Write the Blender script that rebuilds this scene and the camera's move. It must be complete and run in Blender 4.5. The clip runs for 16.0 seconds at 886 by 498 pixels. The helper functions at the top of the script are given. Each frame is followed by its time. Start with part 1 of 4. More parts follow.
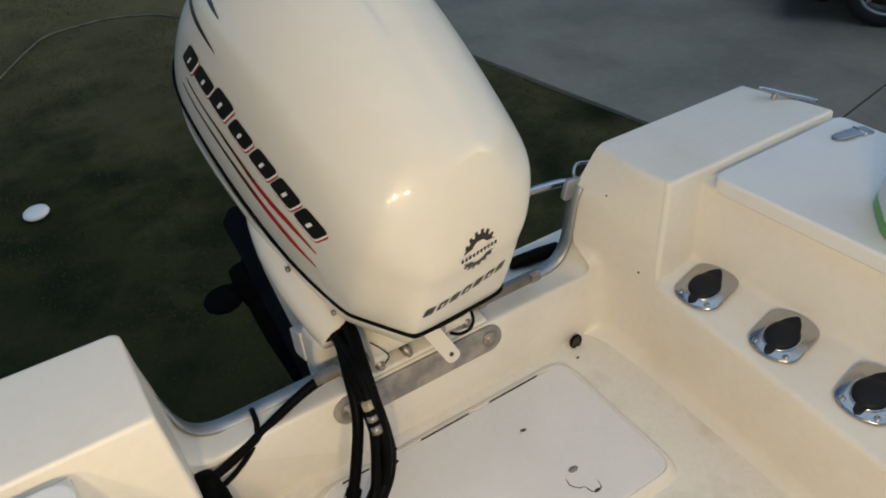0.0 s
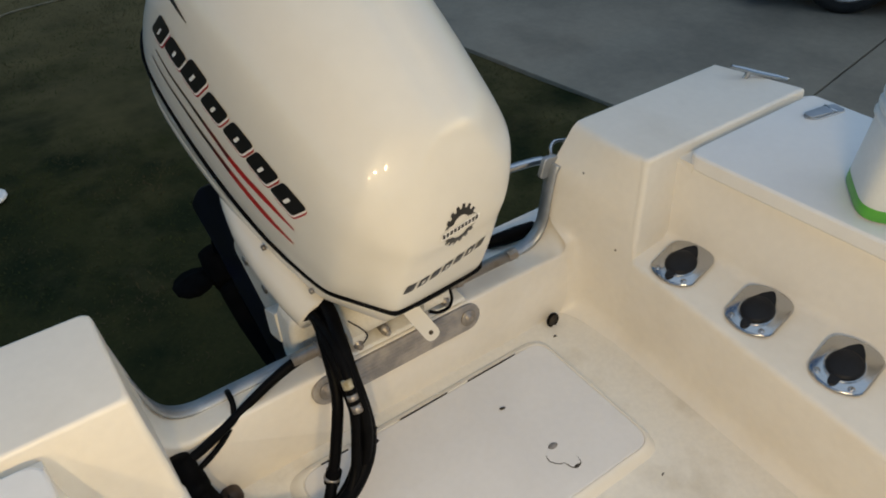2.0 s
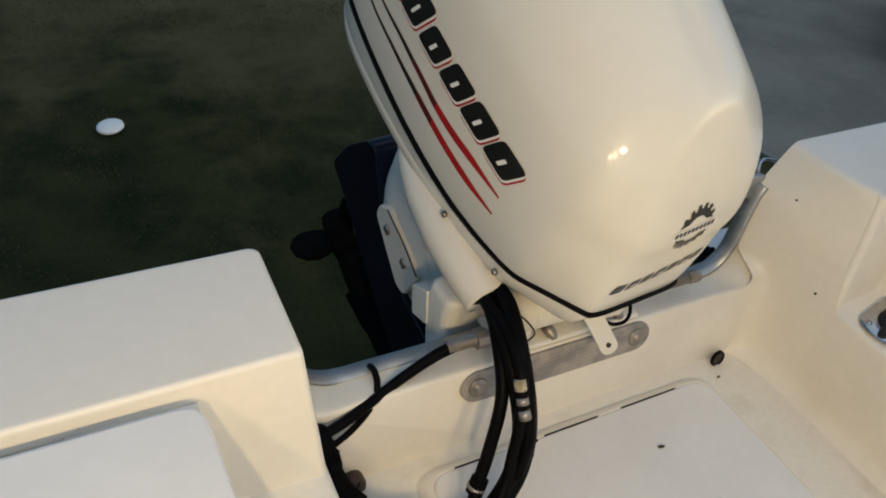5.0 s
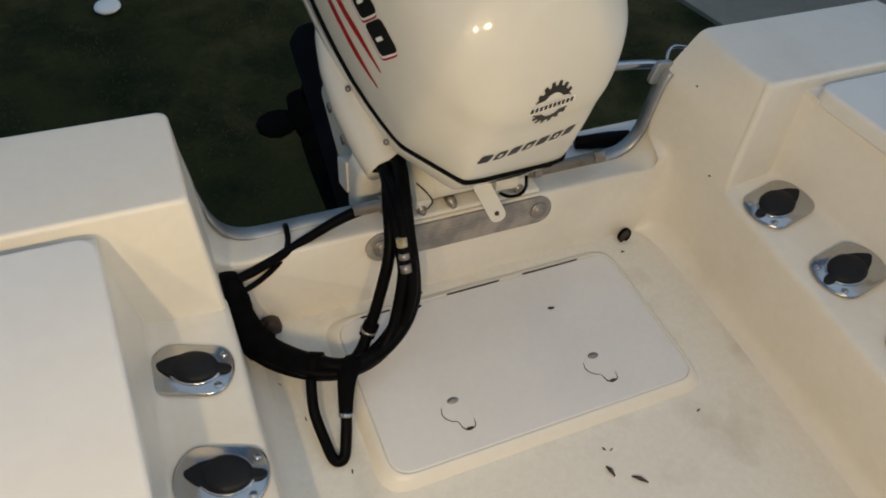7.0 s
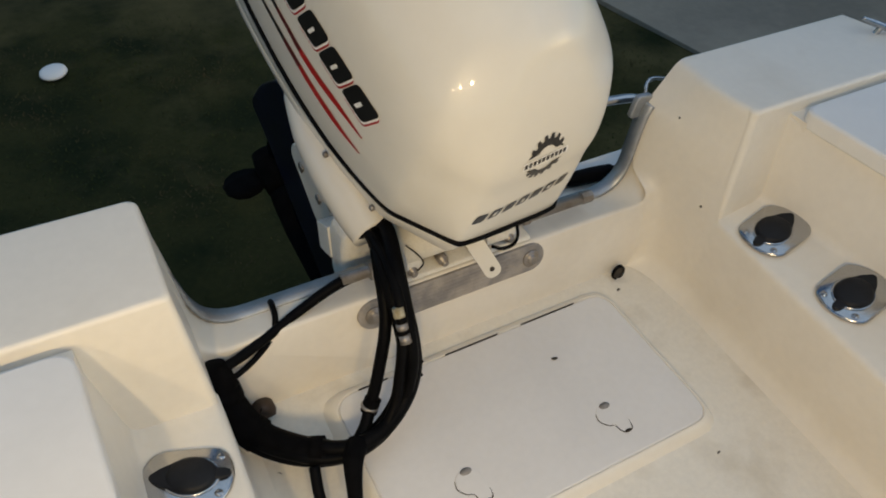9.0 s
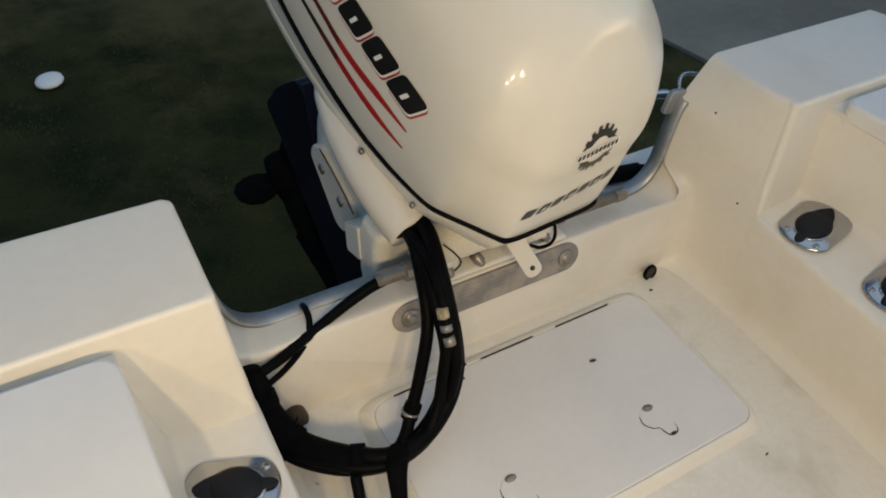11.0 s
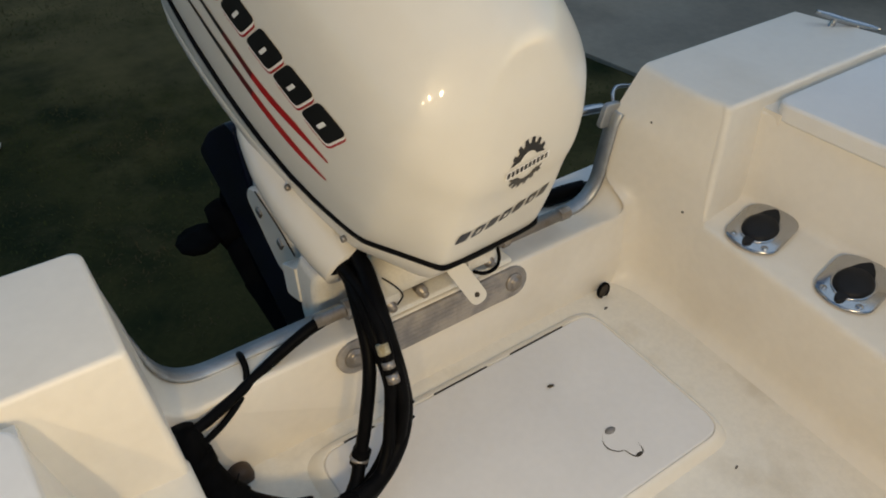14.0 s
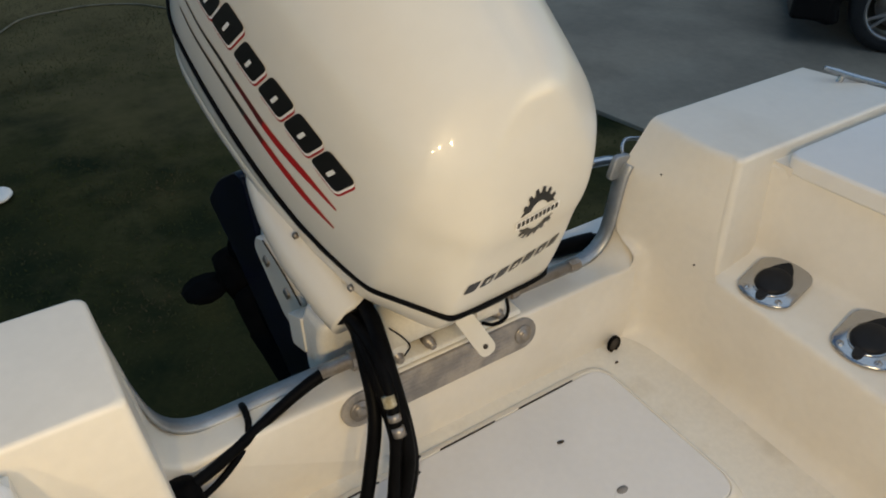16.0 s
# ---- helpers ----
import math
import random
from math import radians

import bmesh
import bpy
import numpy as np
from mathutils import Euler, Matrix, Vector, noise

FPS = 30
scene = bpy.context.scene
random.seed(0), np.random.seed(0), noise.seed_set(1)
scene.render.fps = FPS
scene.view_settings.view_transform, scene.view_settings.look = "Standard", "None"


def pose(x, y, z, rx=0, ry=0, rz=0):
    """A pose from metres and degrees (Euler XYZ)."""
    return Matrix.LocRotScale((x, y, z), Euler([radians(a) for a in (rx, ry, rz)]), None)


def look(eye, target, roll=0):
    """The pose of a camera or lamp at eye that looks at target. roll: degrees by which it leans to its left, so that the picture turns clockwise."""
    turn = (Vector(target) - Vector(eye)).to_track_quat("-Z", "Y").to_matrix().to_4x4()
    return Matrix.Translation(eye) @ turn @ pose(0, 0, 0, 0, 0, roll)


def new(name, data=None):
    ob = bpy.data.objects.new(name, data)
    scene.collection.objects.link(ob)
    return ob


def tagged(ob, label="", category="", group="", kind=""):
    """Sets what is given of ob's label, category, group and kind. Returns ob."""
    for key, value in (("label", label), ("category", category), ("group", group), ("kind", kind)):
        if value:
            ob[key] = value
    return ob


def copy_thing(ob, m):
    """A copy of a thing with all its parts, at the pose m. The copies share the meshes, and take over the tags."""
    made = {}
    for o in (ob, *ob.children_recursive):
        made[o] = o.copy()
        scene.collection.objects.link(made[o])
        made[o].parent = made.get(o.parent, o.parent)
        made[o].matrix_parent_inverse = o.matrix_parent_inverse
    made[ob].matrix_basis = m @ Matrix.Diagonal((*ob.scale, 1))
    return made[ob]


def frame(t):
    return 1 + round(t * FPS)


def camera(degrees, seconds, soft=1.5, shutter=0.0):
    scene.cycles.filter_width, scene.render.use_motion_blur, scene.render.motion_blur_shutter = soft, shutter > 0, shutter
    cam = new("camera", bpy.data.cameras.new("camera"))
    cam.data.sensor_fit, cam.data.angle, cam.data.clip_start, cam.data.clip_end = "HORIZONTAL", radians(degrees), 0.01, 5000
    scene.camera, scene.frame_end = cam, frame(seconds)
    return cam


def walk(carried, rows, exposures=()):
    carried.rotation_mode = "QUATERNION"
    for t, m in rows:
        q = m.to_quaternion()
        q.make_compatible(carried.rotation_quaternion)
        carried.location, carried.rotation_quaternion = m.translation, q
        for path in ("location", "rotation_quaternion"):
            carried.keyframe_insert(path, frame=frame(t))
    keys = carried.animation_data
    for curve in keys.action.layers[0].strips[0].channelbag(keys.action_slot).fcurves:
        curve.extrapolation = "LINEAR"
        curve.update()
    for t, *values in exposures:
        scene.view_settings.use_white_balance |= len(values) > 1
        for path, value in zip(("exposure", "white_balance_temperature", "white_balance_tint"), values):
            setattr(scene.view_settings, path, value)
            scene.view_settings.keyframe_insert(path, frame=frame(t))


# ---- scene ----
cam = camera(62.4, 16.0, soft=1.9)
PATH = [
    (0, (-0.381, -1.005, 1.459), (0.442, 0.344, 0.233), -3.0),
    (0.5, (-0.376, -1.031, 1.475), (0.481, 0.354, 0.313), -3.3),
    (1, (-0.41, -1.003, 1.441), (0.493, 0.352, 0.281), -2.0),
    (1.5, (-0.402, -0.995, 1.436), (0.497, 0.318, 0.225), -1.6),
    (2, (-0.406, -0.989, 1.43), (0.481, 0.291, 0.176), -1.3),
    (2.5, (-0.42, -0.948, 1.426), (0.47, 0.316, 0.156), -0.4),
    (3, (-0.533, -0.794, 1.302), (0.344, 0.501, 0.055), 4.9),
    (3.5, (-0.589, -0.738, 1.256), (0.245, 0.591, 0.015), 8.1),
    (3.7, (-0.599, -0.741, 1.264), (0.197, 0.618, 0.031), 7.5),
    (5.8, (-0.509, -0.759, 1.253), (0.279, 0.605, 0.021), 5.4),
    (6, (-0.479, -0.778, 1.255), (0.345, 0.559, 0.017), 6.5),
    (6.5, (-0.419, -0.97, 1.288), (0.334, 0.288, -0.072), 7.4),
    (7, (-0.394, -1.002, 1.342), (0.234, 0.228, -0.105), 6.3),
    (7.5, (-0.393, -0.95, 1.374), (0.19, 0.32, -0.057), 3.0),
    (8, (-0.404, -0.907, 1.367), (0.209, 0.395, -0.022), 2.1),
    (8.5, (-0.41, -0.892, 1.37), (0.261, 0.377, -0.023), 2.1),
    (8.7, (-0.401, -0.888, 1.36), (0.301, 0.359, -0.037), 2.9),
    (10.8, (-0.472, -0.818, 1.289), (0.303, 0.395, -0.099), 4.3),
    (11, (-0.486, -0.814, 1.283), (0.288, 0.421, -0.086), 3.8),
    (11.5, (-0.454, -0.816, 1.26), (0.367, 0.468, -0.035), 1.3),
    (12, (-0.427, -0.822, 1.256), (0.424, 0.464, -0.017), -0.2),
    (12.5, (-0.414, -0.848, 1.236), (0.429, 0.429, -0.052), -1.4),
    (13, (-0.412, -0.846, 1.235), (0.422, 0.424, -0.067), -0.8),
    (13.5, (-0.412, -0.836, 1.222), (0.433, 0.431, -0.074), 0.2),
    (14, (-0.413, -0.821, 1.233), (0.462, 0.435, -0.054), 0.9),
    (14.5, (-0.413, -0.817, 1.225), (0.482, 0.438, -0.049), 1.4),
    (15, (-0.414, -0.813, 1.223), (0.496, 0.447, -0.036), 1.7),
    (15.5, (-0.417, -0.802, 1.215), (0.495, 0.503, 0.005), 1.4),
    (16, (-0.41, -0.811, 1.218), (0.498, 0.53, 0.045), 1.0),
]
EXPOSURES = [(t, stops - 0.31, 6880, 10) for t, stops in [(0.0, 0.08), (2.0, 0.05), (3.5, 0.04), (6.0, 0.02), (6.5, -0.12), (7.0, -0.22), (7.5, -0.18), (8.0, -0.08), (8.5, -0.08), (11.0, -0.1), (11.5, -0.05), (12.5, -0.05), (14.5, -0.04), (16.0, 0.0)]]
walk(cam, [(t, look(eye, target, roll)) for t, eye, target, roll in PATH], EXPOSURES)

# ---- world and light ----
GROUND = -0.82
FLOOR = -0.03
RIM = 0.49

world = bpy.data.worlds.new("dusk_sky")
scene.world = world
world.use_nodes = True
wn = world.node_tree.nodes
sky = wn.new("ShaderNodeTexSky")
sky.sky_type = "NISHITA"
sky.sun_disc = False
sky.sun_elevation = radians(11)
sky.sun_rotation = radians(125)
sky.dust_density = 1.0
sky.ozone_density = 4.0
wn["Background"].inputs["Strength"].default_value = 0.165
world.node_tree.links.new(sky.outputs["Color"], wn["Background"].inputs["Color"])

sun_data = bpy.data.lights.new("sun", "SUN")
sun_data.energy, sun_data.angle, sun_data.color = 1.0, radians(80), (0.68, 0.85, 1.0)
sun = new("sun", sun_data)
sun.matrix_world = look((1.2, -1.5, 8.0), (0, 0, 0))


def warm_fill_lamp(name, at, watts, colour, size):
    """A small warm lamp added out of view, a stand-in for house lights."""
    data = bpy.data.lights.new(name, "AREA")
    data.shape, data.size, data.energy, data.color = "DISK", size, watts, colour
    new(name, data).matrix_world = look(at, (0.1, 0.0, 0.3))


# three unseen lamps, placed to brighten the boat's left side
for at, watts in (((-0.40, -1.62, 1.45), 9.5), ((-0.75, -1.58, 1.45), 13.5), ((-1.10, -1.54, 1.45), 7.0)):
    warm_fill_lamp("warm_fill_lamp", at, watts, (1.0, 0.76, 0.42), 0.06)


# ---- materials ----
def surface(name, colour, rough=0.4, metal=0.0, vary=0.12, scale=6.0, bump=0.0, bump_scale=200.0, coat=0.0, second=None, spread=(0.42, 0.62), spec=0.5):
    """A procedural surface: colour varied at two scales, fine relief, worn gloss."""
    m = bpy.data.materials.new(name)
    m.use_nodes = True
    nt = m.node_tree
    bs = nt.nodes["Principled BSDF"]
    link = nt.links.new
    tc = nt.nodes.new("ShaderNodeTexCoord")
    big = nt.nodes.new("ShaderNodeTexNoise")
    big.inputs["Scale"].default_value, big.inputs["Detail"].default_value = scale, 6
    fine = nt.nodes.new("ShaderNodeTexNoise")
    fine.inputs["Scale"].default_value, fine.inputs["Detail"].default_value = scale * 14, 4
    link(tc.outputs["Object"], big.inputs["Vector"])
    link(tc.outputs["Object"], fine.inputs["Vector"])
    ramp = nt.nodes.new("ShaderNodeMapRange")
    ramp.inputs["From Min"].default_value, ramp.inputs["From Max"].default_value = spread
    link(big.outputs["Fac"], ramp.inputs["Value"])
    other = second or tuple(c * (1 - vary) for c in colour)
    mix = nt.nodes.new("ShaderNodeMix")
    mix.data_type = "RGBA"
    mix.inputs["A"].default_value = (*colour, 1)
    mix.inputs["B"].default_value = (*other, 1)
    link(ramp.outputs["Result"], mix.inputs["Factor"])
    grain = nt.nodes.new("ShaderNodeMix")
    grain.data_type, grain.blend_type = "RGBA", "MULTIPLY"
    grain.inputs["Factor"].default_value = min(1.0, vary * 2)
    link(mix.outputs["Result"], grain.inputs["A"])
    shade = nt.nodes.new("ShaderNodeMapRange")
    shade.inputs["From Min"].default_value, shade.inputs["From Max"].default_value = 0.3, 0.7
    shade.inputs["To Min"].default_value, shade.inputs["To Max"].default_value = 0.75, 1.1
    link(fine.outputs["Fac"], shade.inputs["Value"])
    link(shade.outputs["Result"], grain.inputs["B"])
    link(grain.outputs["Result"], bs.inputs["Base Color"])
    gloss = nt.nodes.new("ShaderNodeMapRange")
    gloss.inputs["To Min"].default_value, gloss.inputs["To Max"].default_value = rough * 0.8, min(1.0, rough * 1.25)
    link(fine.outputs["Fac"], gloss.inputs["Value"])
    link(gloss.outputs["Result"], bs.inputs["Roughness"])
    bs.inputs["Metallic"].default_value = metal
    bs.inputs["Specular IOR Level"].default_value = spec
    bs.inputs["Coat Weight"].default_value = coat
    bs.inputs["Coat Roughness"].default_value = 0.035
    if bump:
        rel = nt.nodes.new("ShaderNodeTexNoise")
        rel.inputs["Scale"].default_value, rel.inputs["Detail"].default_value = bump_scale, 3
        link(tc.outputs["Object"], rel.inputs["Vector"])
        bp = nt.nodes.new("ShaderNodeBump")
        bp.inputs["Strength"].default_value, bp.inputs["Distance"].default_value = bump, 0.002
        link(rel.outputs["Fac"], bp.inputs["Height"])
        link(bp.outputs["Normal"], bs.inputs["Normal"])
    return m


GELCOAT = surface("cream_gelcoat", (0.80, 0.75, 0.66), 0.38, vary=0.05, scale=3.4, bump=0.05, bump_scale=60, second=(0.71, 0.65, 0.55), spread=(0.52, 0.80))
WHITE_GEL = surface("white_gelcoat", (0.82, 0.80, 0.76), 0.34, vary=0.04, scale=3.0, bump=0.04, bump_scale=60)
NONSKID = surface("worn_nonskid_gelcoat", (0.77, 0.73, 0.65), 0.6, vary=0.10, scale=6.5, bump=0.25, bump_scale=350, second=(0.58, 0.52, 0.42), spread=(0.54, 0.80))
HATCH_WHITE = surface("grey_white_hatch_gelcoat", (0.74, 0.72, 0.70), 0.5, vary=0.05, scale=4.0, bump=0.12, bump_scale=400)
PAINT = surface("white_motor_paint", (0.71, 0.675, 0.60), 0.34, vary=0.03, scale=2.0, coat=0.55, spec=0.25)
BRACKET_WHITE = surface("white_bracket_paint", (0.74, 0.72, 0.66), 0.4, vary=0.15, scale=12.0, second=(0.55, 0.48, 0.38), spread=(0.6, 0.8))
NAVY = surface("dark_navy_paint", (0.004, 0.006, 0.019), 0.3, vary=0.4, scale=9.0, coat=0.1, spec=0.2)
BLACK_PAINT = surface("black_prop_paint", (0.004, 0.004, 0.004), 0.8, vary=0.4, scale=20, spec=0.04)
RUBBER = surface("black_rubber", (0.004, 0.004, 0.0045), 0.45, vary=0.35, scale=25, bump=0.15, bump_scale=300, spec=0.05)
CAP_RUBBER = surface("soft_black_rubber_cap", (0.010, 0.011, 0.014), 0.55, vary=0.3, scale=30, bump=0.15, bump_scale=400, spec=0.25)
SLEEVE = surface("black_braided_sleeve", (0.004, 0.004, 0.0045), 0.8, vary=0.4, scale=40, bump=0.5, bump_scale=500, spec=0.05)
CHROME = surface("stainless_steel", (0.46, 0.465, 0.475), 0.2, metal=1.0, vary=0.03, scale=6)
STEEL = surface("dull_aluminium_trim", (0.46, 0.48, 0.50), 0.45, metal=0.75, vary=0.2, scale=18, bump=0.1, bump_scale=150)
TUBE_GREY = surface("greasy_grey_metal", (0.34, 0.31, 0.28), 0.4, metal=0.7, vary=0.3, scale=30, second=(0.2, 0.15, 0.10), spread=(0.5, 0.8))
PAD_GREY = surface("grey_plastic_pad", (0.23, 0.22, 0.215), 0.55, vary=0.25, scale=20, bump=0.2, bump_scale=200, second=(0.36, 0.33, 0.30))
DECAL_BLACK = surface("black_decal", (0.012, 0.012, 0.013), 0.3, vary=0.2, scale=20)
DECAL_RED = surface("red_decal", (0.42, 0.015, 0.02), 0.3, vary=0.15, scale=20)
DECAL_DARK_RED = surface("dark_red_decal", (0.10, 0.010, 0.014), 0.3, vary=0.15, scale=20)
DECAL_WHITE = surface("white_decal", (0.82, 0.80, 0.76), 0.3, vary=0.03, scale=20)
LABEL_PALE = surface("yellowed_label", (0.50, 0.47, 0.36), 0.5, vary=0.4, scale=60, second=(0.25, 0.2, 0.1))
DARK_GAP = surface("dark_joint", (0.05, 0.04, 0.03), 0.8, vary=0.3, scale=40)
def lawn_soil():
    """Dark green lawn by the boat, lighter and browner further off."""
    m = surface("lawn_soil", (0.041, 0.040, 0.0145), 0.95, spec=0.05, vary=0.35, scale=2.6, bump=0.3, bump_scale=30, second=(0.017, 0.022, 0.0090))
    nt = m.node_tree
    link = nt.links.new
    bs = nt.nodes["Principled BSDF"]
    near = bs.inputs["Base Color"].links[0].from_socket
    tc = nt.nodes.new("ShaderNodeTexCoord")
    ax = nt.nodes.new("ShaderNodeSeparateXYZ")
    link(tc.outputs["Object"], ax.inputs["Vector"])
    patch = nt.nodes.new("ShaderNodeTexNoise")
    patch.inputs["Scale"].default_value, patch.inputs["Detail"].default_value, patch.inputs["Roughness"].default_value = 1.7, 5, 0.65
    link(tc.outputs["Object"], patch.inputs["Vector"])
    far = nt.nodes.new("ShaderNodeMapRange")
    far.inputs["From Min"].default_value, far.inputs["From Max"].default_value = 2.2, 7.5
    far.inputs["To Min"].default_value, far.inputs["To Max"].default_value = -0.45, 0.75
    link(ax.outputs["Y"], far.inputs["Value"])
    side = nt.nodes.new("ShaderNodeMath")
    side.operation = "MULTIPLY_ADD"
    side.inputs[1].default_value = 0.13
    link(ax.outputs["X"], side.inputs[0])
    link(far.outputs["Result"], side.inputs[2])
    wide = nt.nodes.new("ShaderNodeMath")
    wide.operation = "MULTIPLY_ADD"
    wide.inputs[1].default_value = 1.6
    wide.inputs[2].default_value = -0.45
    link(patch.outputs["Fac"], wide.inputs[0])
    both = nt.nodes.new("ShaderNodeMath")
    both.operation, both.use_clamp = "ADD", True
    link(wide.outputs[0], both.inputs[0])
    link(side.outputs[0], both.inputs[1])
    # lighter brown, mixed in more with distance and towards the driveway
    dry = nt.nodes.new("ShaderNodeMix")
    dry.data_type = "RGBA"
    dry.inputs["B"].default_value = (0.150, 0.118, 0.054, 1)
    link(both.outputs[0], dry.inputs["Factor"])
    link(near, dry.inputs["A"])
    link(dry.outputs["Result"], bs.inputs["Base Color"])
    return m


CONCRETE = surface("grey_concrete", (0.295, 0.254, 0.196), 0.85, spec=0.1, vary=0.18, scale=1.3, bump=0.35, bump_scale=60, second=(0.232, 0.200, 0.156))
SOIL = lawn_soil()
GRASS = surface("dull_grass", (0.040, 0.048, 0.015), 0.8, spec=0.08, vary=0.4, scale=2.2, second=(0.070, 0.055, 0.026), spread=(0.46, 0.60))
PALE_LINE = surface("pale_line", (0.20, 0.18, 0.12), 0.9, vary=0.3, scale=12)
CAR_PAINT = surface("black_car_paint", (0.006, 0.006, 0.007), 0.35, vary=0.2, scale=4, spec=0.2)
TYRE = surface("tyre_rubber", (0.016, 0.016, 0.017), 0.75, vary=0.3, scale=20, bump=0.3, bump_scale=80)
ALLOY = surface("silver_alloy", (0.42, 0.41, 0.41), 0.3, metal=0.8, vary=0.1, scale=12)
JUG_WHITE = surface("milky_plastic", (0.74, 0.76, 0.74), 0.35, vary=0.06, scale=8)
JUG_GREEN = surface("green_label", (0.10, 0.42, 0.05), 0.35, vary=0.12, scale=14)
JUG_GREY = surface("grey_print", (0.34, 0.40, 0.38), 0.5, vary=0.2, scale=20)
BROWN = surface("brown_rubber_plug", (0.05, 0.028, 0.016), 0.5, vary=0.3, scale=30)


# ---- mesh helpers ----
def part(name, bm, material, parent=None, label="", smooth=True, bevel=0.0, segments=3, solid=0.0, sharp=0):
    """Links a bmesh as one mesh object, under a thing or a part."""
    me = bpy.data.meshes.new(name)
    bmesh.ops.recalc_face_normals(bm, faces=bm.faces)
    bm.to_mesh(me)
    bm.free()
    for m in material if isinstance(material, (list, tuple)) else [material]:
        me.materials.append(m)
    for p in me.polygons:
        p.use_smooth = smooth
    ob = new(name, me)
    if parent:
        ob.parent = parent
    if label:
        tagged(ob, label)
    if sharp:
        me.set_sharp_from_angle(angle=radians(sharp))
        ob.modifiers.new("normals", "WEIGHTED_NORMAL").keep_sharp = True
    if solid:
        s = ob.modifiers.new("thickness", "SOLIDIFY")
        s.thickness, s.offset = solid, -1
    if bevel:
        b = ob.modifiers.new("edges", "BEVEL")
        b.width, b.segments, b.limit_method, b.angle_limit = bevel, segments, "ANGLE", radians(32)
        b.harden_normals = True
    return ob


def thing(name, label, category, at=None, group="", kind=""):
    ob = new(name)
    ob.empty_display_size = 0.05
    if at is not None:
        ob.matrix_world = at
    return tagged(ob, label, category, group, kind)


def prism(poly, lo, hi, axis="z", bm=None):
    """A polygon raised between two levels along an axis."""
    bm = bm or bmesh.new()
    put = {"z": lambda a, b, c: (a, b, c), "y": lambda a, b, c: (a, c, b), "x": lambda a, b, c: (c, a, b)}[axis]
    low = [bm.verts.new(put(a, b, lo)) for a, b in poly]
    high = [bm.verts.new(put(a, b, hi)) for a, b in poly]
    n = len(poly)
    bm.faces.new(low)
    bm.faces.new(high)
    for i in range(n):
        bm.faces.new((low[i], low[(i + 1) % n], high[(i + 1) % n], high[i]))
    return bm


def loft(rings, closed=True, caps=True, bm=None):
    """Skins a list of rings, each a list of points of the same number."""
    bm = bm or bmesh.new()
    vs = [[bm.verts.new(p) for p in ring] for ring in rings]
    n = len(rings[0])
    for a, b in zip(vs, vs[1:]):
        for i in range(n if closed else n - 1):
            j = (i + 1) % n
            bm.faces.new((a[i], a[j], b[j], b[i]))
    if caps and closed:
        bm.faces.new(vs[0])
        bm.faces.new(vs[-1])
    return bm


def box(x0, x1, y0, y1, z0, z1, bm=None):
    return prism([(x0, y0), (x1, y0), (x1, y1), (x0, y1)], z0, z1, "z", bm)


def rounded(poly, radii, steps=6, closed=True):
    """A polygon with its corners turned into arcs."""
    out, n = [], len(poly)
    for i, p in enumerate(poly):
        r = radii[i] if isinstance(radii, (list, tuple)) else radii
        if not closed and i in (0, n - 1) or r <= 0:
            out.append(tuple(p))
            continue
        p, a, b = Vector(p), Vector(poly[i - 1]), Vector(poly[(i + 1) % n])
        u, v = (a - p), (b - p)
        r = min(r, u.length * 0.49, v.length * 0.49)
        u, v = p + u.normalized() * r, p + v.normalized() * r
        for k in range(steps + 1):
            t = k / steps
            out.append(tuple(u * (1 - t) ** 2 + p * 2 * t * (1 - t) + v * t * t))
    return out


def smooth_steps(table, v):
    """A smooth value between the steps of a table of (place, value)."""
    n = len(table)
    slope = [(table[min(i + 1, n - 1)][1] - table[max(i - 1, 0)][1]) / (table[min(i + 1, n - 1)][0] - table[max(i - 1, 0)][0]) for i in range(n)]
    if v <= table[0][0]:
        return table[0][1]
    for i, ((a, p), (b, q)) in enumerate(zip(table, table[1:])):
        if v <= b:
            t, w = (v - a) / (b - a), b - a
            return p * (1 + 2 * t) * (1 - t) ** 2 + q * t * t * (3 - 2 * t) + w * slope[i] * t * (1 - t) ** 2 - w * slope[i + 1] * t * t * (1 - t)
    return table[-1][1]


def path_points(points, per=8):
    """A smooth line through the points."""
    pts = [Vector(p) for p in points]
    pts = [pts[0] * 2 - pts[1]] + pts + [pts[-1] * 2 - pts[-2]]
    out = []
    for i in range(1, len(pts) - 2):
        a, b, c, d = pts[i - 1 : i + 3]
        for k in range(per):
            t = k / per
            out.append(0.5 * ((2 * b) + (c - a) * t + (2 * a - 5 * b + 4 * c - d) * t * t + (3 * b - a - 3 * c + d) * t ** 3))
    return out + [pts[-2]]


def tube(points, radius, sides=10, per=8, bm=None, straight=False):
    """A hose along the points; radius may be a list, one for each point."""
    line = [Vector(p) for p in points] if straight else path_points(points, per)
    rad = radius if isinstance(radius, (list, tuple)) else [radius, radius]
    rings, up = [], None
    for i, p in enumerate(line):
        ahead = (line[min(i + 1, len(line) - 1)] - line[max(i - 1, 0)]).normalized()
        up = (ahead.orthogonal() if up is None else up - ahead * up.dot(ahead)).normalized()
        side = ahead.cross(up)
        f = i / (len(line) - 1) * (len(rad) - 1)
        k = min(int(f), len(rad) - 2)
        r = rad[k] + (rad[k + 1] - rad[k]) * (f - k)
        rings.append([p + (up * math.cos(a) + side * math.sin(a)) * r for a in (2 * math.pi * j / sides for j in range(sides))])
    return loft(rings, bm=bm)


def rod(a, b, r, sides=16, bm=None):
    return tube([a, b], r, sides, bm=bm, straight=True)


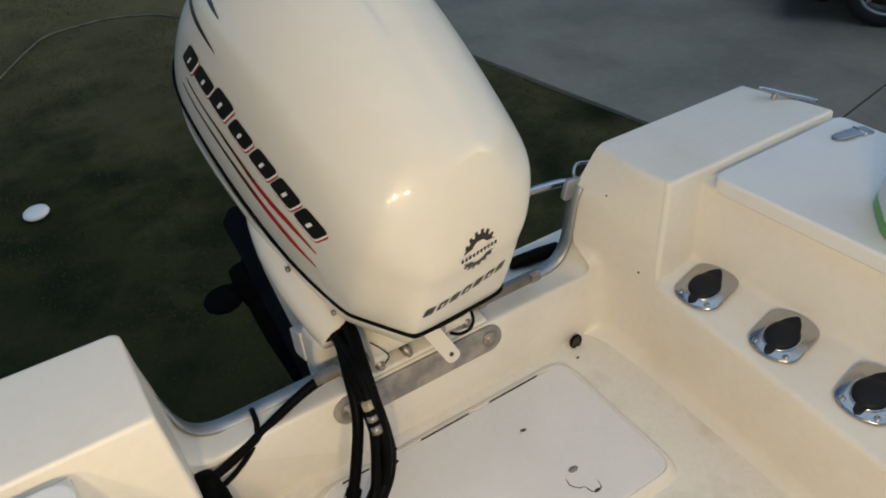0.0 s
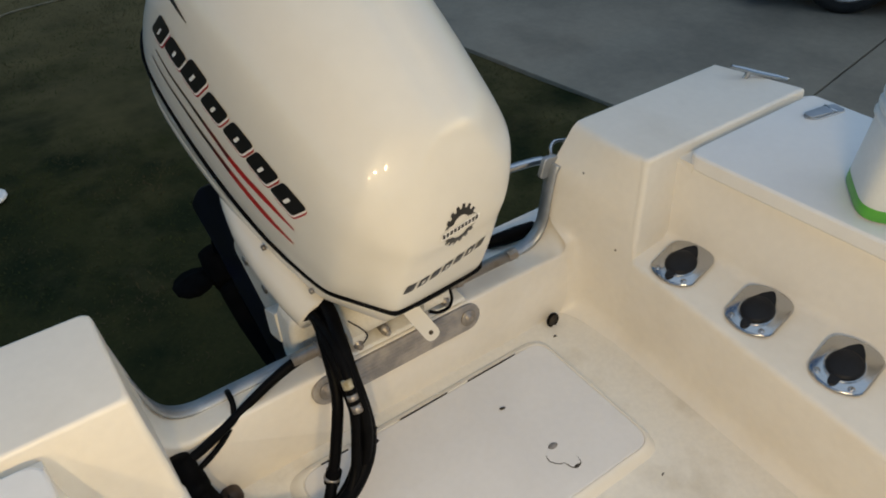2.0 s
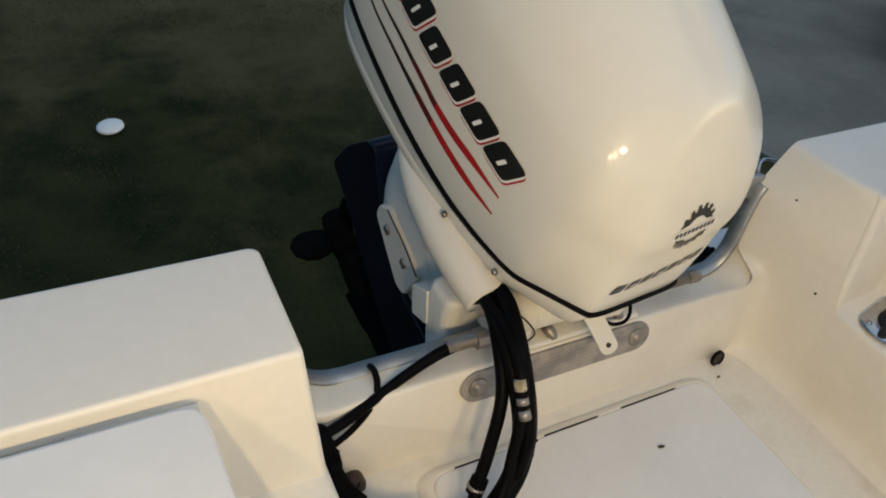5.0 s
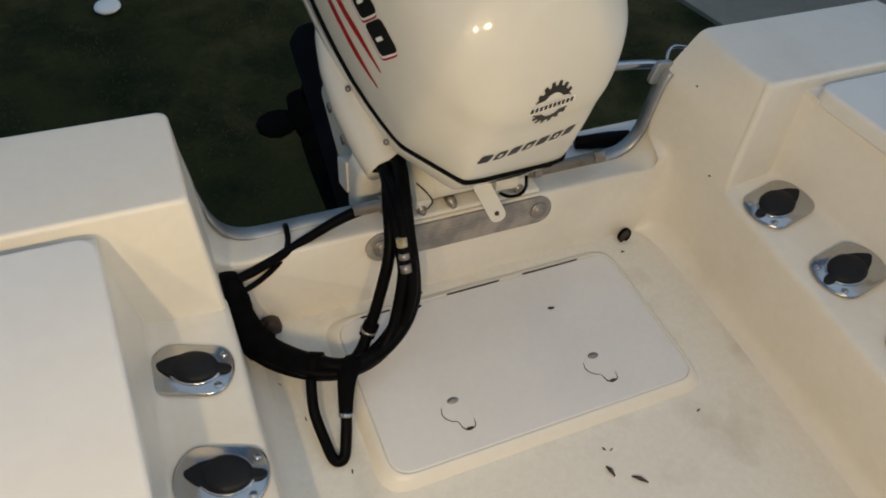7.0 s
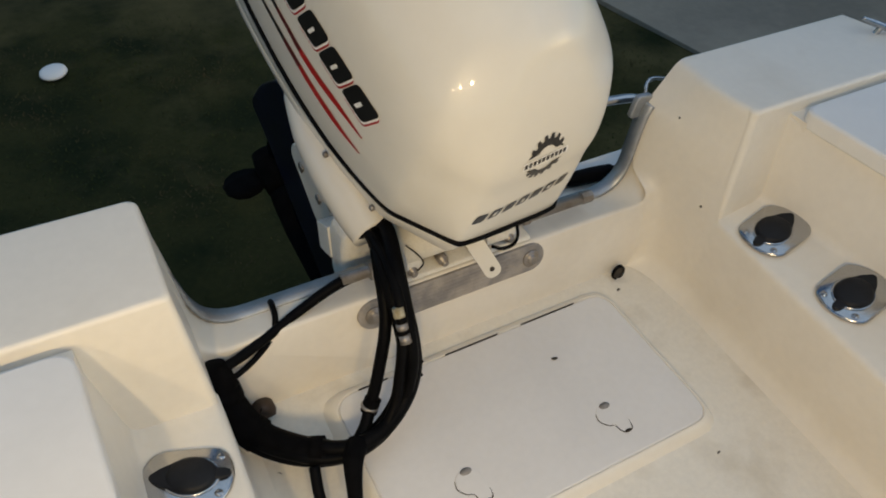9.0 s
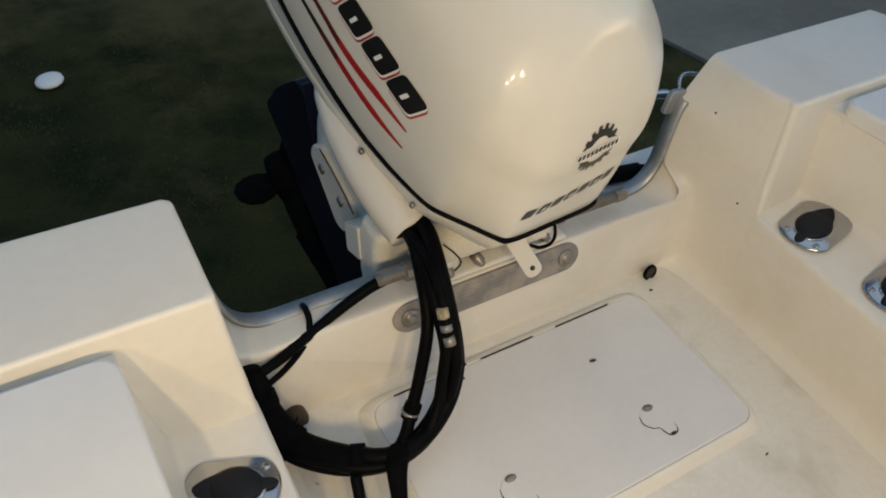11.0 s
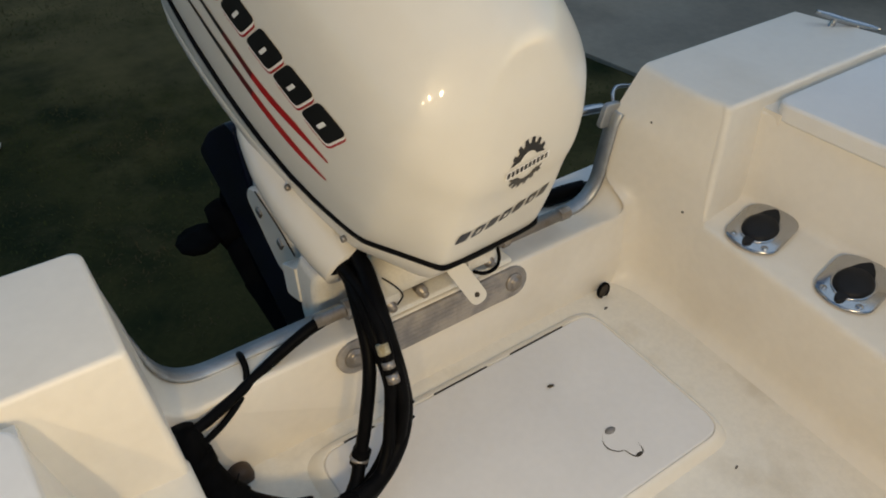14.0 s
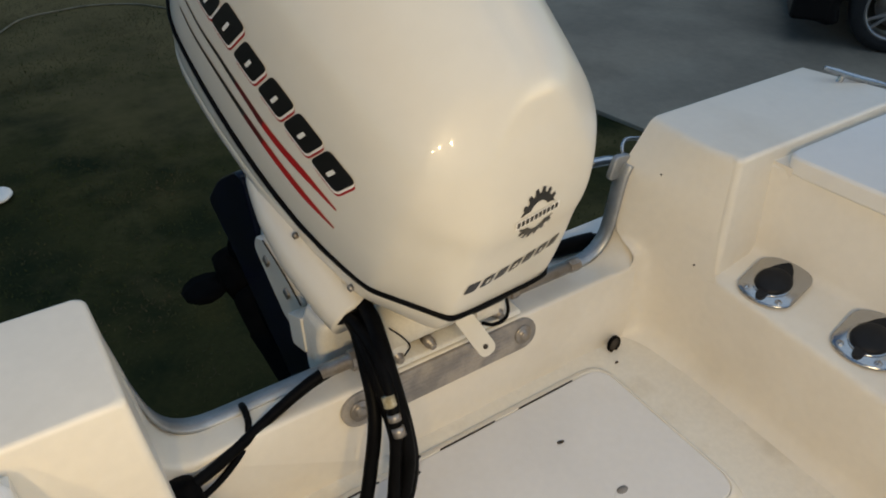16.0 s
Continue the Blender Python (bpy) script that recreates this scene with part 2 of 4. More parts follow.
def sweep(profile, ys, bm=None):
    """profile(y) gives the points (x, z) of an open section, at each y."""
    return loft([[(x, y, z) for x, z in profile(y)] for y in ys], closed=False, bm=bm)


# ---- ground ----
def driveway_edge(y):
    return 2.87 - 0.165 * (y - 1.9)


def make_ground():
    bm = bmesh.new()
    n = 60
    near = [[bm.verts.new((-14 + 28 * i / n, -12 + 28 * j / n, GROUND + 0.012 * noise.noise((i * 0.9, j * 0.9, 0)))) for j in range(n + 1)] for i in range(n + 1)]
    for i in range(n):
        for j in range(n):
            bm.faces.new((near[i][j], near[i + 1][j], near[i + 1][j + 1], near[i][j + 1]))
    rim = [near[i][0] for i in range(n)] + [near[n][j] for j in range(n)] + [near[n - i][n] for i in range(n)] + [near[0][n - j] for j in range(n)]
    far = [bm.verts.new((v.co.x * 120, v.co.y * 120, GROUND)) for v in rim]
    for k in range(len(rim)):
        bm.faces.new((rim[k], far[k], far[(k + 1) % len(rim)], rim[(k + 1) % len(rim)]))
    tagged(part("ground", bm, SOIL), "dark trampled lawn soil at dusk", "ground", kind="structure")


make_ground()


def make_driveway():
    top = thing("road", "grey-brown concrete driveway slabs with straight joints", "driveway", kind="structure")
    along, across = Vector((-0.1628, 0.9867)), Vector((0.9867, 0.1628))
    corner = Vector((2.87, 1.9))
    for v0, v1 in ((-8.2, -4.592), (-4.58, -0.946), (-0.934, 2.70), (2.712, 6.35), (6.362, 11.0)):
        for c in range(3):
            u0, u1 = c * 3.65, c * 3.65 + 3.638
            poly = [tuple(corner + across * u + along * v) for u, v in ((u0, v0), (u1, v0), (u1, v1), (u0, v1))]
            part("slab", prism(poly, GROUND - 0.1, GROUND + 0.03), CONCRETE, top, smooth=False, bevel=0.006, segments=2)
    flare = [(2.06, 6.69), (-0.1, 7.78), (-4.2, 9.7), (-9.0, 12.4), (-9.0, 22.0), (-0.6, 22.0), (1.08, 12.72)]
    part("slab", prism(flare, GROUND - 0.1, GROUND + 0.03), CONCRETE, top, "concrete apron beyond the lawn", smooth=False, bevel=0.006, segments=2)


make_driveway()


def make_grass():
    rnd = random.Random(5)
    verts, faces = [], []
    for _ in range(90000):
        y = rnd.uniform(0.3, 9.0)
        x = rnd.uniform(-2.6 - 0.12 * y, driveway_edge(y) - 0.02)
        if y > 7.74 - 0.48 * x:
            continue
        d = noise.noise((x * 0.9, y * 0.9, 3.0))
        if d < -0.18 + rnd.uniform(-0.25, 0.25):
            continue
        h, a, w = rnd.uniform(0.006, 0.015), rnd.uniform(0, 6.283), rnd.uniform(0.002, 0.004)
        lean = rnd.uniform(0.9, 1.9) * h
        i = len(verts)
        c, s = math.cos(a), math.sin(a)
        verts += [(x - s * w, y + c * w, GROUND), (x + s * w, y - c * w, GROUND), (x + c * lean, y + s * lean, GROUND + h)]
        faces.append((i, i + 1, i + 2))
    me = bpy.data.meshes.new("grass")
    me.from_pydata(verts, [], faces)
    me.materials.append(GRASS)
    tagged(new("grass", me), "short dull green lawn grass, patchy", "grass", kind="stuff")


make_grass()


# thin tube standing in for a pale, unidentified line across the lawn
tagged(part("rope", tube([(-0.46, 5.26, GROUND + 0.01), (-0.17, 5.76, GROUND + 0.01), (0.03, 6.01, GROUND + 0.01), (0.30, 6.08, GROUND + 0.01), (0.57, 6.09, GROUND + 0.01), (0.91, 5.93, GROUND + 0.01), (1.12, 5.67, GROUND + 0.01), (1.42, 5.41, GROUND + 0.01)], 0.007, 6), PALE_LINE), "pale thin line lying in a curve on the lawn", "rope")


def make_white_lid():
    bm = bmesh.new()
    rings = []
    for r, z in ((0.05, 0.0), (0.057, 0.008), (0.055, 0.018), (0.04, 0.024), (0.014, 0.026)):
        rings.append([(r * math.cos(a) * 1.15, r * math.sin(a), z) for a in (math.tau * k / 20 for k in range(20))])
    ob = part("disc", loft(rings, bm=bm), WHITE_GEL)
    ob.matrix_world = pose(-0.525, 3.09, GROUND + 0.02, 8, -4, 20) @ Matrix.Scale(1.1, 4)
    tagged(ob, "small white plastic disc lying on the dark lawn", "disc")


make_white_lid()


# ---- car ----
def make_wheel(parent, at):
    tyre = part("wheel", loft([[(math.cos(a) * r, x, math.sin(a) * r) for a in (math.tau * k / 48 for k in range(48))] for r, x in ((0.25, 0.10), (0.30, 0.115), (0.345, 0.10), (0.362, 0.07), (0.364, -0.07), (0.345, -0.10), (0.30, -0.115), (0.25, -0.10))], caps=False), TYRE, parent)
    tyre.matrix_world = at
    ring = [(0.262, -0.085), (0.262, -0.104), (0.248, -0.108), (0.236, -0.098), (0.230, -0.05), (0.225, 0.06)]
    part("rim", loft([[(math.cos(a) * r, x, math.sin(a) * r) for a in (math.tau * k / 48 for k in range(48))] for r, x in ring], caps=False), ALLOY, tyre, "silver alloy wheel rim", solid=0.006)
    part("brake_disc", loft([[(math.cos(a) * r, x, math.sin(a) * r) for a in (math.tau * k / 32 for k in range(32))] for r, x in ((0.17, 0.02), (0.17, 0.0), (0.05, 0.0))]), TUBE_GREY, tyre)
    for k in range(5):
        for off in (-0.16, 0.16):
            a = math.tau * k / 5
            ca, sa, cb, sb = math.cos(a), math.sin(a), math.cos(a + off), math.sin(a + off)
            na, nb = (-sa, ca), (-sb, cb)
            bm = loft([[(0.045 * ca + na[0] * w, y, 0.045 * sa + na[1] * w) for w, y in ((-0.016, -0.07), (0.016, -0.07), (0.016, -0.1), (-0.016, -0.1))],
                       [(0.25 * cb + nb[0] * w, y, 0.25 * sb + nb[1] * w) for w, y in ((-0.013, -0.06), (0.013, -0.06), (0.011, -0.094), (-0.011, -0.094))]])
            part("spoke", bm, ALLOY, tyre, bevel=0.004, segments=2)
    part("hub_cap", loft([[(math.cos(a) * r, x, math.sin(a) * r) for a in (math.tau * k / 24 for k in range(24))] for r, x in ((0.062, -0.06), (0.06, -0.1), (0.045, -0.108), (0.01, -0.11))]), ALLOY, tyre)


def make_car():
    z = GROUND + 0.03
    car = thing("car", "black car with silver alloy wheels parked on the driveway", "car")
    profile = [(-0.78, 0.30), (-0.74, 0.22), (-0.5, 0.17)]
    profile += [(0.44 * math.cos(a), 0.36 + 0.44 * math.sin(a)) for a in (math.pi * (1.13 - 1.26 * k / 12) for k in range(13))]
    profile += [(0.5, 0.17), (2.3, 0.17)]
    profile += [(2.78 + 0.44 * math.cos(a), 0.36 + 0.44 * math.sin(a)) for a in (math.pi * (1.13 - 1.26 * k / 12) for k in range(13))]
    profile += [(3.3, 0.19), (3.75, 0.25), (3.82, 0.6), (3.72, 0.98), (3.1, 1.05), (0.75, 1.05), (-0.62, 0.88), (-0.78, 0.7)]
    body = part("body", prism(profile, -0.02, 1.84, "y"), CAR_PAINT, car, smooth=False, bevel=0.05)
    cabin = loft([[(0.75, 0.04, 1.05), (3.55, 0.04, 1.05), (3.55, 1.78, 1.05), (0.75, 1.78, 1.05)], [(1.55, 0.2, 1.6), (3.25, 0.2, 1.6), (3.25, 1.62, 1.6), (1.55, 1.62, 1.6)]])
    part("cabin", cabin, CAR_PAINT, car, smooth=False, bevel=0.05)
    part("sill", box(0.55, 2.25, -0.035, 0.03, 0.16, 0.26), TYRE, car, smooth=False, bevel=0.01)
    part("bumper", box(-0.81, -0.50, -0.03, 1.85, 0.2, 0.42), CAR_PAINT, car, smooth=False, bevel=0.04)
    for x, y, turn in ((0, 0.09, 0), (2.78, 0.09, 0), (0, 1.73, 180), (2.78, 1.73, 180)):
        make_wheel(car, pose(x, y, 0.364, 0, 0, turn))
    car.matrix_world = pose(5.37, 1.80, z, 0, 0, -52) @ Matrix.Scale(0.91, 4)


make_car()


# ---- boat ----
boat = thing("boat", "cream fibreglass motor boat stern with an open cockpit", "boat")
YS = [-2.6, -1.6, -1.1, -0.9, -0.7, -0.55, -0.4, -0.25, -0.12, -0.051, -0.046, -0.041, -0.039, -0.01, 0.01, 0.025, 0.04, 0.05, 0.058, 0.064, 0.07]


def cove(y, y0=0.01, r=0.06):
    """How far the side wall turns in towards the transom."""
    f = min(1.0, max(0.0, (y - y0) / r))
    return r * (1 - math.sqrt(1 - f * f * 0.98))


def make_liner():
    radii = [0, 0.055, 0.016, 0.022, 0.006, 0]

    def right(y):
        d = -0.08 - max(y, -0.9)
        return rounded([(0.25, FLOOR), (0.795 - 0.027 * d, FLOOR), (0.797 - 0.065 * d, 0.228), (0.930 + 0.10 * d, 0.25), (0.957 + 0.19 * d, 0.452), (1.10 + 0.19 * d, 0.456)], radii, closed=False)

    def left(y):
        d = -0.08 - max(y, -0.9)
        if y > -0.040:
            c = cove(y)
            return rounded([(0.25, FLOOR), (-0.345 + c, FLOOR), (-0.357 + c, 0.10), (-0.43 + c, 0.14), (-0.46, 0.35), (-0.55, 0.36)], radii, closed=False)
        return rounded([(0.25, FLOOR), (-0.345, FLOOR), (-0.358, 0.228), (-0.507 - 0.02 * d, 0.238), (-0.545, 0.452), (-0.70, 0.456)], radii, closed=False)

    part("cockpit_liner", sweep(right, [y for y in YS if y < -0.045]), GELCOAT, boat, "cream moulded side with a stepped rod shelf", solid=0.003)
    part("cockpit_liner", sweep(left, YS), GELCOAT, boat, "cream moulded side with a stepped rod shelf", solid=0.003)
    part("sole_corner", box(0.25, 0.80, -0.056, 0.085, FLOOR - 0.03, FLOOR + 0.001), GELCOAT, boat, smooth=False)
    part("cockpit_sole", box(-0.32, 0.77, -2.6, 0.066, FLOOR - 0.03, FLOOR + 0.003), NONSKID, boat, "scuffed off-white non-skid cockpit floor", smooth=False)


make_liner()


def make_corners():
    def column(xs, y0, y1, out0, out1, r, top, fade_from, fade_over):
        rings = []
        s = 1 if out0 > 0 else -1
        x, z, lean = xs[-1]
        levels = [(p, 0.0) for p in xs[:-1]] + [((x - s * (top - d * top) * 0.15, RIM - drop * top, lean), d * top) for d, drop in ((0.0, 1.0), (0.08, 0.63), (0.29, 0.29), (0.63, 0.08), (1.0, 0.0))]
        for (x, z, lean), d in levels:
            fade = 1.0 if z < fade_from else max(0.0, 1 - (z - fade_from) / fade_over)
            front = y0 - lean + d
            x += s * d
            nose = [(x + s * r * (1 - math.sin(a)), front + r * (1 - math.cos(a)), z) for a in (math.pi / 2 * k / 6 for k in range(7))]
            inner = [(x - s * fade * cove(y), y, z) for y in (0.01, 0.025, 0.04, 0.05, 0.058, 0.064, 0.07)]
            rings.append(nose + inner + [(x, 0.084, z)] + [(x + s * 0.018 * (1 - math.cos(a)), y1 - d - 0.018 * (1 - math.sin(a)), z) for a in (math.pi / 2 * k / 5 for k in range(6))] + [(out0 - s * d, y1 - d, z), (out1 - s * d, front, z)])
        return loft(rings)

    right = [(0.815, 0.10, 0.040), (0.803, 0.185, 0.04), (0.8025, 0.23, 0.038), (0.8125, 0.295, 0.03), (0.8205, 0.345, 0.022), (0.829, 0.40, 0.014), (0.843, RIM, 0.0)]
    left = [(-0.372, 0.10, 0.03), (-0.361, 0.185, 0.03), (-0.3615, 0.23, 0.03), (-0.368, 0.31, 0.02), (-0.376, 0.40, 0.01), (-0.384, RIM, 0.0)]
    part("stern_corner", column(right, -0.052, 0.201, 1.41, 1.475, 0.014, 0.011, 0.10, 0.05), GELCOAT, boat, "cream moulded stern corner", sharp=50)
    part("stern_corner", column(left, -0.040, 0.222, -0.96, -1.03, 0.013, 0.010, 0.05, 0.10), GELCOAT, boat, "cream moulded stern corner", sharp=50)


make_corners()


def notch(inset=0.0):
    """The cut-out for the motor: half of a rounded U, from the left rim to the right rim."""
    z = 0.155 + inset
    left = [(-0.385 + inset, 0.475), (-0.368 + inset, 0.36), (-0.345 + inset, z), (0.735 - inset, z), (0.755 - inset, 0.34), (0.762 - inset, 0.385), (0.826, 0.475)]
    return rounded(left, [0, 0.05, 0.16, 0.16, 0.05, 0.02, 0], steps=10, closed=False)


RIDGE = [(-0.05, -0.075), (0.18, -0.075), (0.23, -0.074), (0.295, -0.067), (0.345, -0.059), (0.40, -0.051), (0.47, -0.040), (0.49, -0.030)]


def make_transom():
    line = notch()
    rings = []
    for k in range(9):
        a = math.pi / 2 * k / 8
        y = 0.19 - 0.105 * math.sin(a)
        ring = [(-0.52, y, 0.475)]
        for x, z in line:
            side = min(1.0, max(0.0, (x - 0.52) / 0.22)) - min(1.0, max(0.0, (-0.16 - x) / 0.2))
            flat_part = 1 - abs(side)
            dx = (0.08 if side > 0 else 0.035) * side * (1 - math.cos(a))
            dz = flat_part * (0.040 * math.sin(a) - (0.016 if k == 8 else 0.004 if k == 7 else 0.0))
            # high up on the right the edge stands back, behind the corner sheet
            h = min(1.0, max(0.0, (z - 0.17) / 0.14)) * (1.0 if side > 0 else 0.0)
            ring.append((x + dx + 0.045 * h, y, z + dz))
        ring += [(0.97, y, 0.475), (0.97, y, -0.55), (-0.52, y, -0.55)]
        rings.append(ring)
    foot = [(x, 0.085 - 0.1 * (0.19 - z), z) for x, y, z in rings[-1]]
    rings[-1] = foot
    part("transom", loft(rings), GELCOAT, boat, "cream transom with a rounded motor cut-out")
    corner = []
    rows = [(0.695, FLOOR + d) for d in (-0.02, 0.001, 0.004, 0.010, 0.018, 0.028, 0.040, 0.055, 0.09, 0.13, 0.175)]
    rows += [p for p in line if p[0] > 0.695 and p[1] < 0.445]
    rows += [(0.812, 0.4555), (0.825, 0.474), (0.832, 0.4825), (0.840, 0.4880), (0.849, 0.4902), (0.858, 0.4903), (0.875, 0.4903)]
    for k in range(21):
        s = k / 20
        row = []
        for x, z in rows:
            h = min(1.0, max(0.0, (z - 0.18) / 0.16))
            h = h * h * (3 - 2 * h)
            lean = min(1.0, max(0.0, (z - 0.25) / 0.1))
            face = 0.792 + 0.0095 * min(1.0, (z + 0.05) / 0.28) + 0.156 * max(0.0, z - 0.23)
            face += 0.0 if z < 0.479 else 0.011 - math.sqrt(max(0.0, 0.011 ** 2 - (z - 0.479) ** 2))
            face = max(face, x + 0.003)
            plane = 0.085 - 0.1 * max(0.0, 0.19 - z)
            ridge = smooth_steps(RIDGE, z)
            high = [Vector((x, 0.19, z)), Vector((x + 0.015 * (1 - h), plane - 0.003 + 0.049 * h, z)), Vector((face - 0.026 * lean, plane - 0.004 - 0.045 * h, z)), Vector((face + 0.0015, ridge, z))]
            side = 0.7935 + 0.0122 * (z + 0.03)
            b = 0.055 - min(0.055, max(0.0, z - FLOOR))
            b = 0.055 - math.sqrt(max(0.0, 0.055 ** 2 - b * b))
            low = [Vector((min(x + 0.025, 0.745), plane + 0.004, z)), Vector((min(x + 0.085, face - 0.012) - b, plane - 0.6 * b, z)), Vector((side - b, plane - 0.010 - b, z)), Vector((0.7957 + 0.004 * (z + 0.03) - b, ridge - 0.03, z))]
            k = min(1.0, max(0.0, (z - 0.19) / 0.11))
            k = k * k * (3 - 2 * k)
            # between the two the free edge is tucked under the transom's lip
            tuck = Vector((0.004, 0.018, -0.016)) * (4 * k * (1 - k) * (1 - s) ** 2)
            p = [a * (1 - k) + b * k + tuck for a, b in zip(low, high)]
            row.append(tuple(p[0] * (1 - s) ** 3 + p[1] * 3 * s * (1 - s) ** 2 + p[2] * 3 * s * s * (1 - s) + p[3] * s ** 3))
        corner.append(row)
    part("corner_fillet", loft(corner, closed=False), GELCOAT, boat, "smooth cream moulding running into the stern corner")
    up = [p for p in notch(0.004) if p[0] < 0.3 or p[1] < 0.40]
    bm = bmesh.new()
    rings = []
    up = [(x - 0.014 * min(1.0, max(0.0, (z - 0.22) / 0.14)) * (x < 0), z) for x, z in up]
    for i, (x, z) in enumerate(up):
        a, b = Vector(up[max(i - 1, 0)]), Vector(up[min(i + 1, len(up) - 1)])
        t = (b - a).normalized()
        n = Vector((-t.y, t.x))
        p = Vector((x, z))
        rings.append([(q.x, y, q.y) for q, y in ((p, 0.158), (p + n * 0.008, 0.160), (p + n * 0.004, 0.198), (p - n * 0.03, 0.200), (p - n * 0.03, 0.194), (p - n * 0.004, 0.192))])
    part("edge_trim", loft(rings, bm=bm), STEEL, boat, "dull grey metal edge trim")


make_transom()


def make_hull():
    for sx, x0, x1, xb in ((1, 1.40, 1.50, 1.05), (-1, -0.97, -1.07, -0.62)):
        prof = lambda y: [(x0 + sx * 0.07 * min(1.0, max(0.0, (0.18 - y) / 0.35)), RIM - 0.03), (x1 + sx * 0.05 * min(1.0, max(0.0, (0.18 - y) / 0.35)), 0.36), (x1 - sx * 0.06, -0.05), (xb, -0.42), (0.21, -0.815)]
        part("hull_side", sweep(prof, [-3.4, -2.0, -1.0, -0.5, -0.15, 0.0, 0.18]), WHITE_GEL, boat, solid=0.012)
    part("stern_plate", prism([(-1.05, -0.05), (-0.62, -0.42), (0.21, -0.815), (1.05, -0.42), (1.48, -0.05), (1.44, 0.36), (1.38, 0.44), (0.87, 0.44), (0.87, 0.1), (-0.43, 0.1), (-0.43, 0.44), (-0.95, 0.44), (-1.02, 0.36)], 0.172, 0.184, "y"), WHITE_GEL, boat, smooth=False)
    part("side_deck", loft([[(1.43, -0.07, RIM - 0.03), (1.45, -0.07, RIM - 0.03), (1.52, -3.4, RIM - 0.03), (1.49, -3.4, RIM - 0.03)], [(1.432, -0.07, RIM - 0.004), (1.45, -0.07, RIM - 0.004), (1.51, -3.4, RIM - 0.004), (1.492, -3.4, RIM - 0.004)]]), WHITE_GEL, boat, bevel=0.01)
    part("side_deck", loft([[(-0.94, -0.07, RIM - 0.03), (-1.02, -0.07, RIM - 0.03), (-1.10, -3.4, RIM - 0.03), (-0.95, -3.4, RIM - 0.03)], [(-0.942, -0.07, RIM - 0.002), (-1.02, -0.07, RIM - 0.002), (-1.09, -3.4, RIM - 0.002), (-0.952, -3.4, RIM - 0.002)]]), WHITE_GEL, boat, bevel=0.01)
    part("lid_sill", box(-0.94, -0.536, -0.10, -0.046, 0.40, RIM - 0.036), GELCOAT, boat, smooth=False)
    part("lid_sill", box(0.958, 1.45, -0.10, -0.054, 0.40, RIM - 0.030), GELCOAT, boat, smooth=False)
    part("swim_step", box(0.50, 1.25, 0.19, 0.37, 0.05, 0.095), WHITE_GEL, boat, "white step behind the transom", bevel=0.012)
    part("bow_bulkhead", box(-0.9, 1.35, -2.66, -2.6, -0.3, 0.47), GELCOAT, boat, smooth=False)


make_hull()


# ---- locker lids ----
def make_lid(name, poly, radii, label):
    lid = thing(name, label, "locker lid", group="locker lids")
    part("panel", prism(rounded(poly, radii, 6), RIM - 0.046, RIM - 0.002), WHITE_GEL, lid, bevel=0.009, segments=3)
    mid = sum((Vector(p) for p in poly), Vector((0, 0))) / len(poly)
    part("seal", prism([tuple(mid + (Vector(p) - mid) * 0.88) for p in poly], RIM - 0.040, RIM - 0.033), RUBBER, lid, smooth=False)
    return lid


right_lid = make_lid("locker_lid", [(0.956, -0.076), (1.465, -0.076), (1.53, -2.55), (1.155, -2.55)], [0.04, 0.03, 0.03, 0.03], "white fibreglass locker lid with a dull metal latch, closed")
make_lid("locker_lid", [(-0.531, -0.072), (-0.400, -2.55), (-0.935, -2.55), (-0.935, -0.072)], [0.04, 0.03, 0.03, 0.03], "white fibreglass locker lid, closed")


def make_latch(parent, m):
    base = part("latch", prism(rounded([(-0.052, -0.022), (0.035, -0.022), (0.052, 0), (0.035, 0.022), (-0.052, 0.022)], 0.012, 4), 0, 0.004), STEEL, parent, "dull metal lid latch", bevel=0.002, segments=2)
    base.matrix_world = m
    part("lever", prism(rounded([(-0.02, -0.018), (0.045, -0.014), (0.045, 0.014), (-0.02, 0.018)], 0.008, 4), 0.005, 0.009), STEEL, base, bevel=0.0015, segments=2)
    part("hinge_pin", rod((-0.022, -0.020, 0.006), (-0.022, 0.020, 0.006), 0.004, 10), CHROME, base)


make_latch(right_lid, pose(1.385, -0.161, RIM - 0.002, 0, 0, 170) @ Matrix.Diagonal((1.25, 1.0, 1.0, 1.0)))


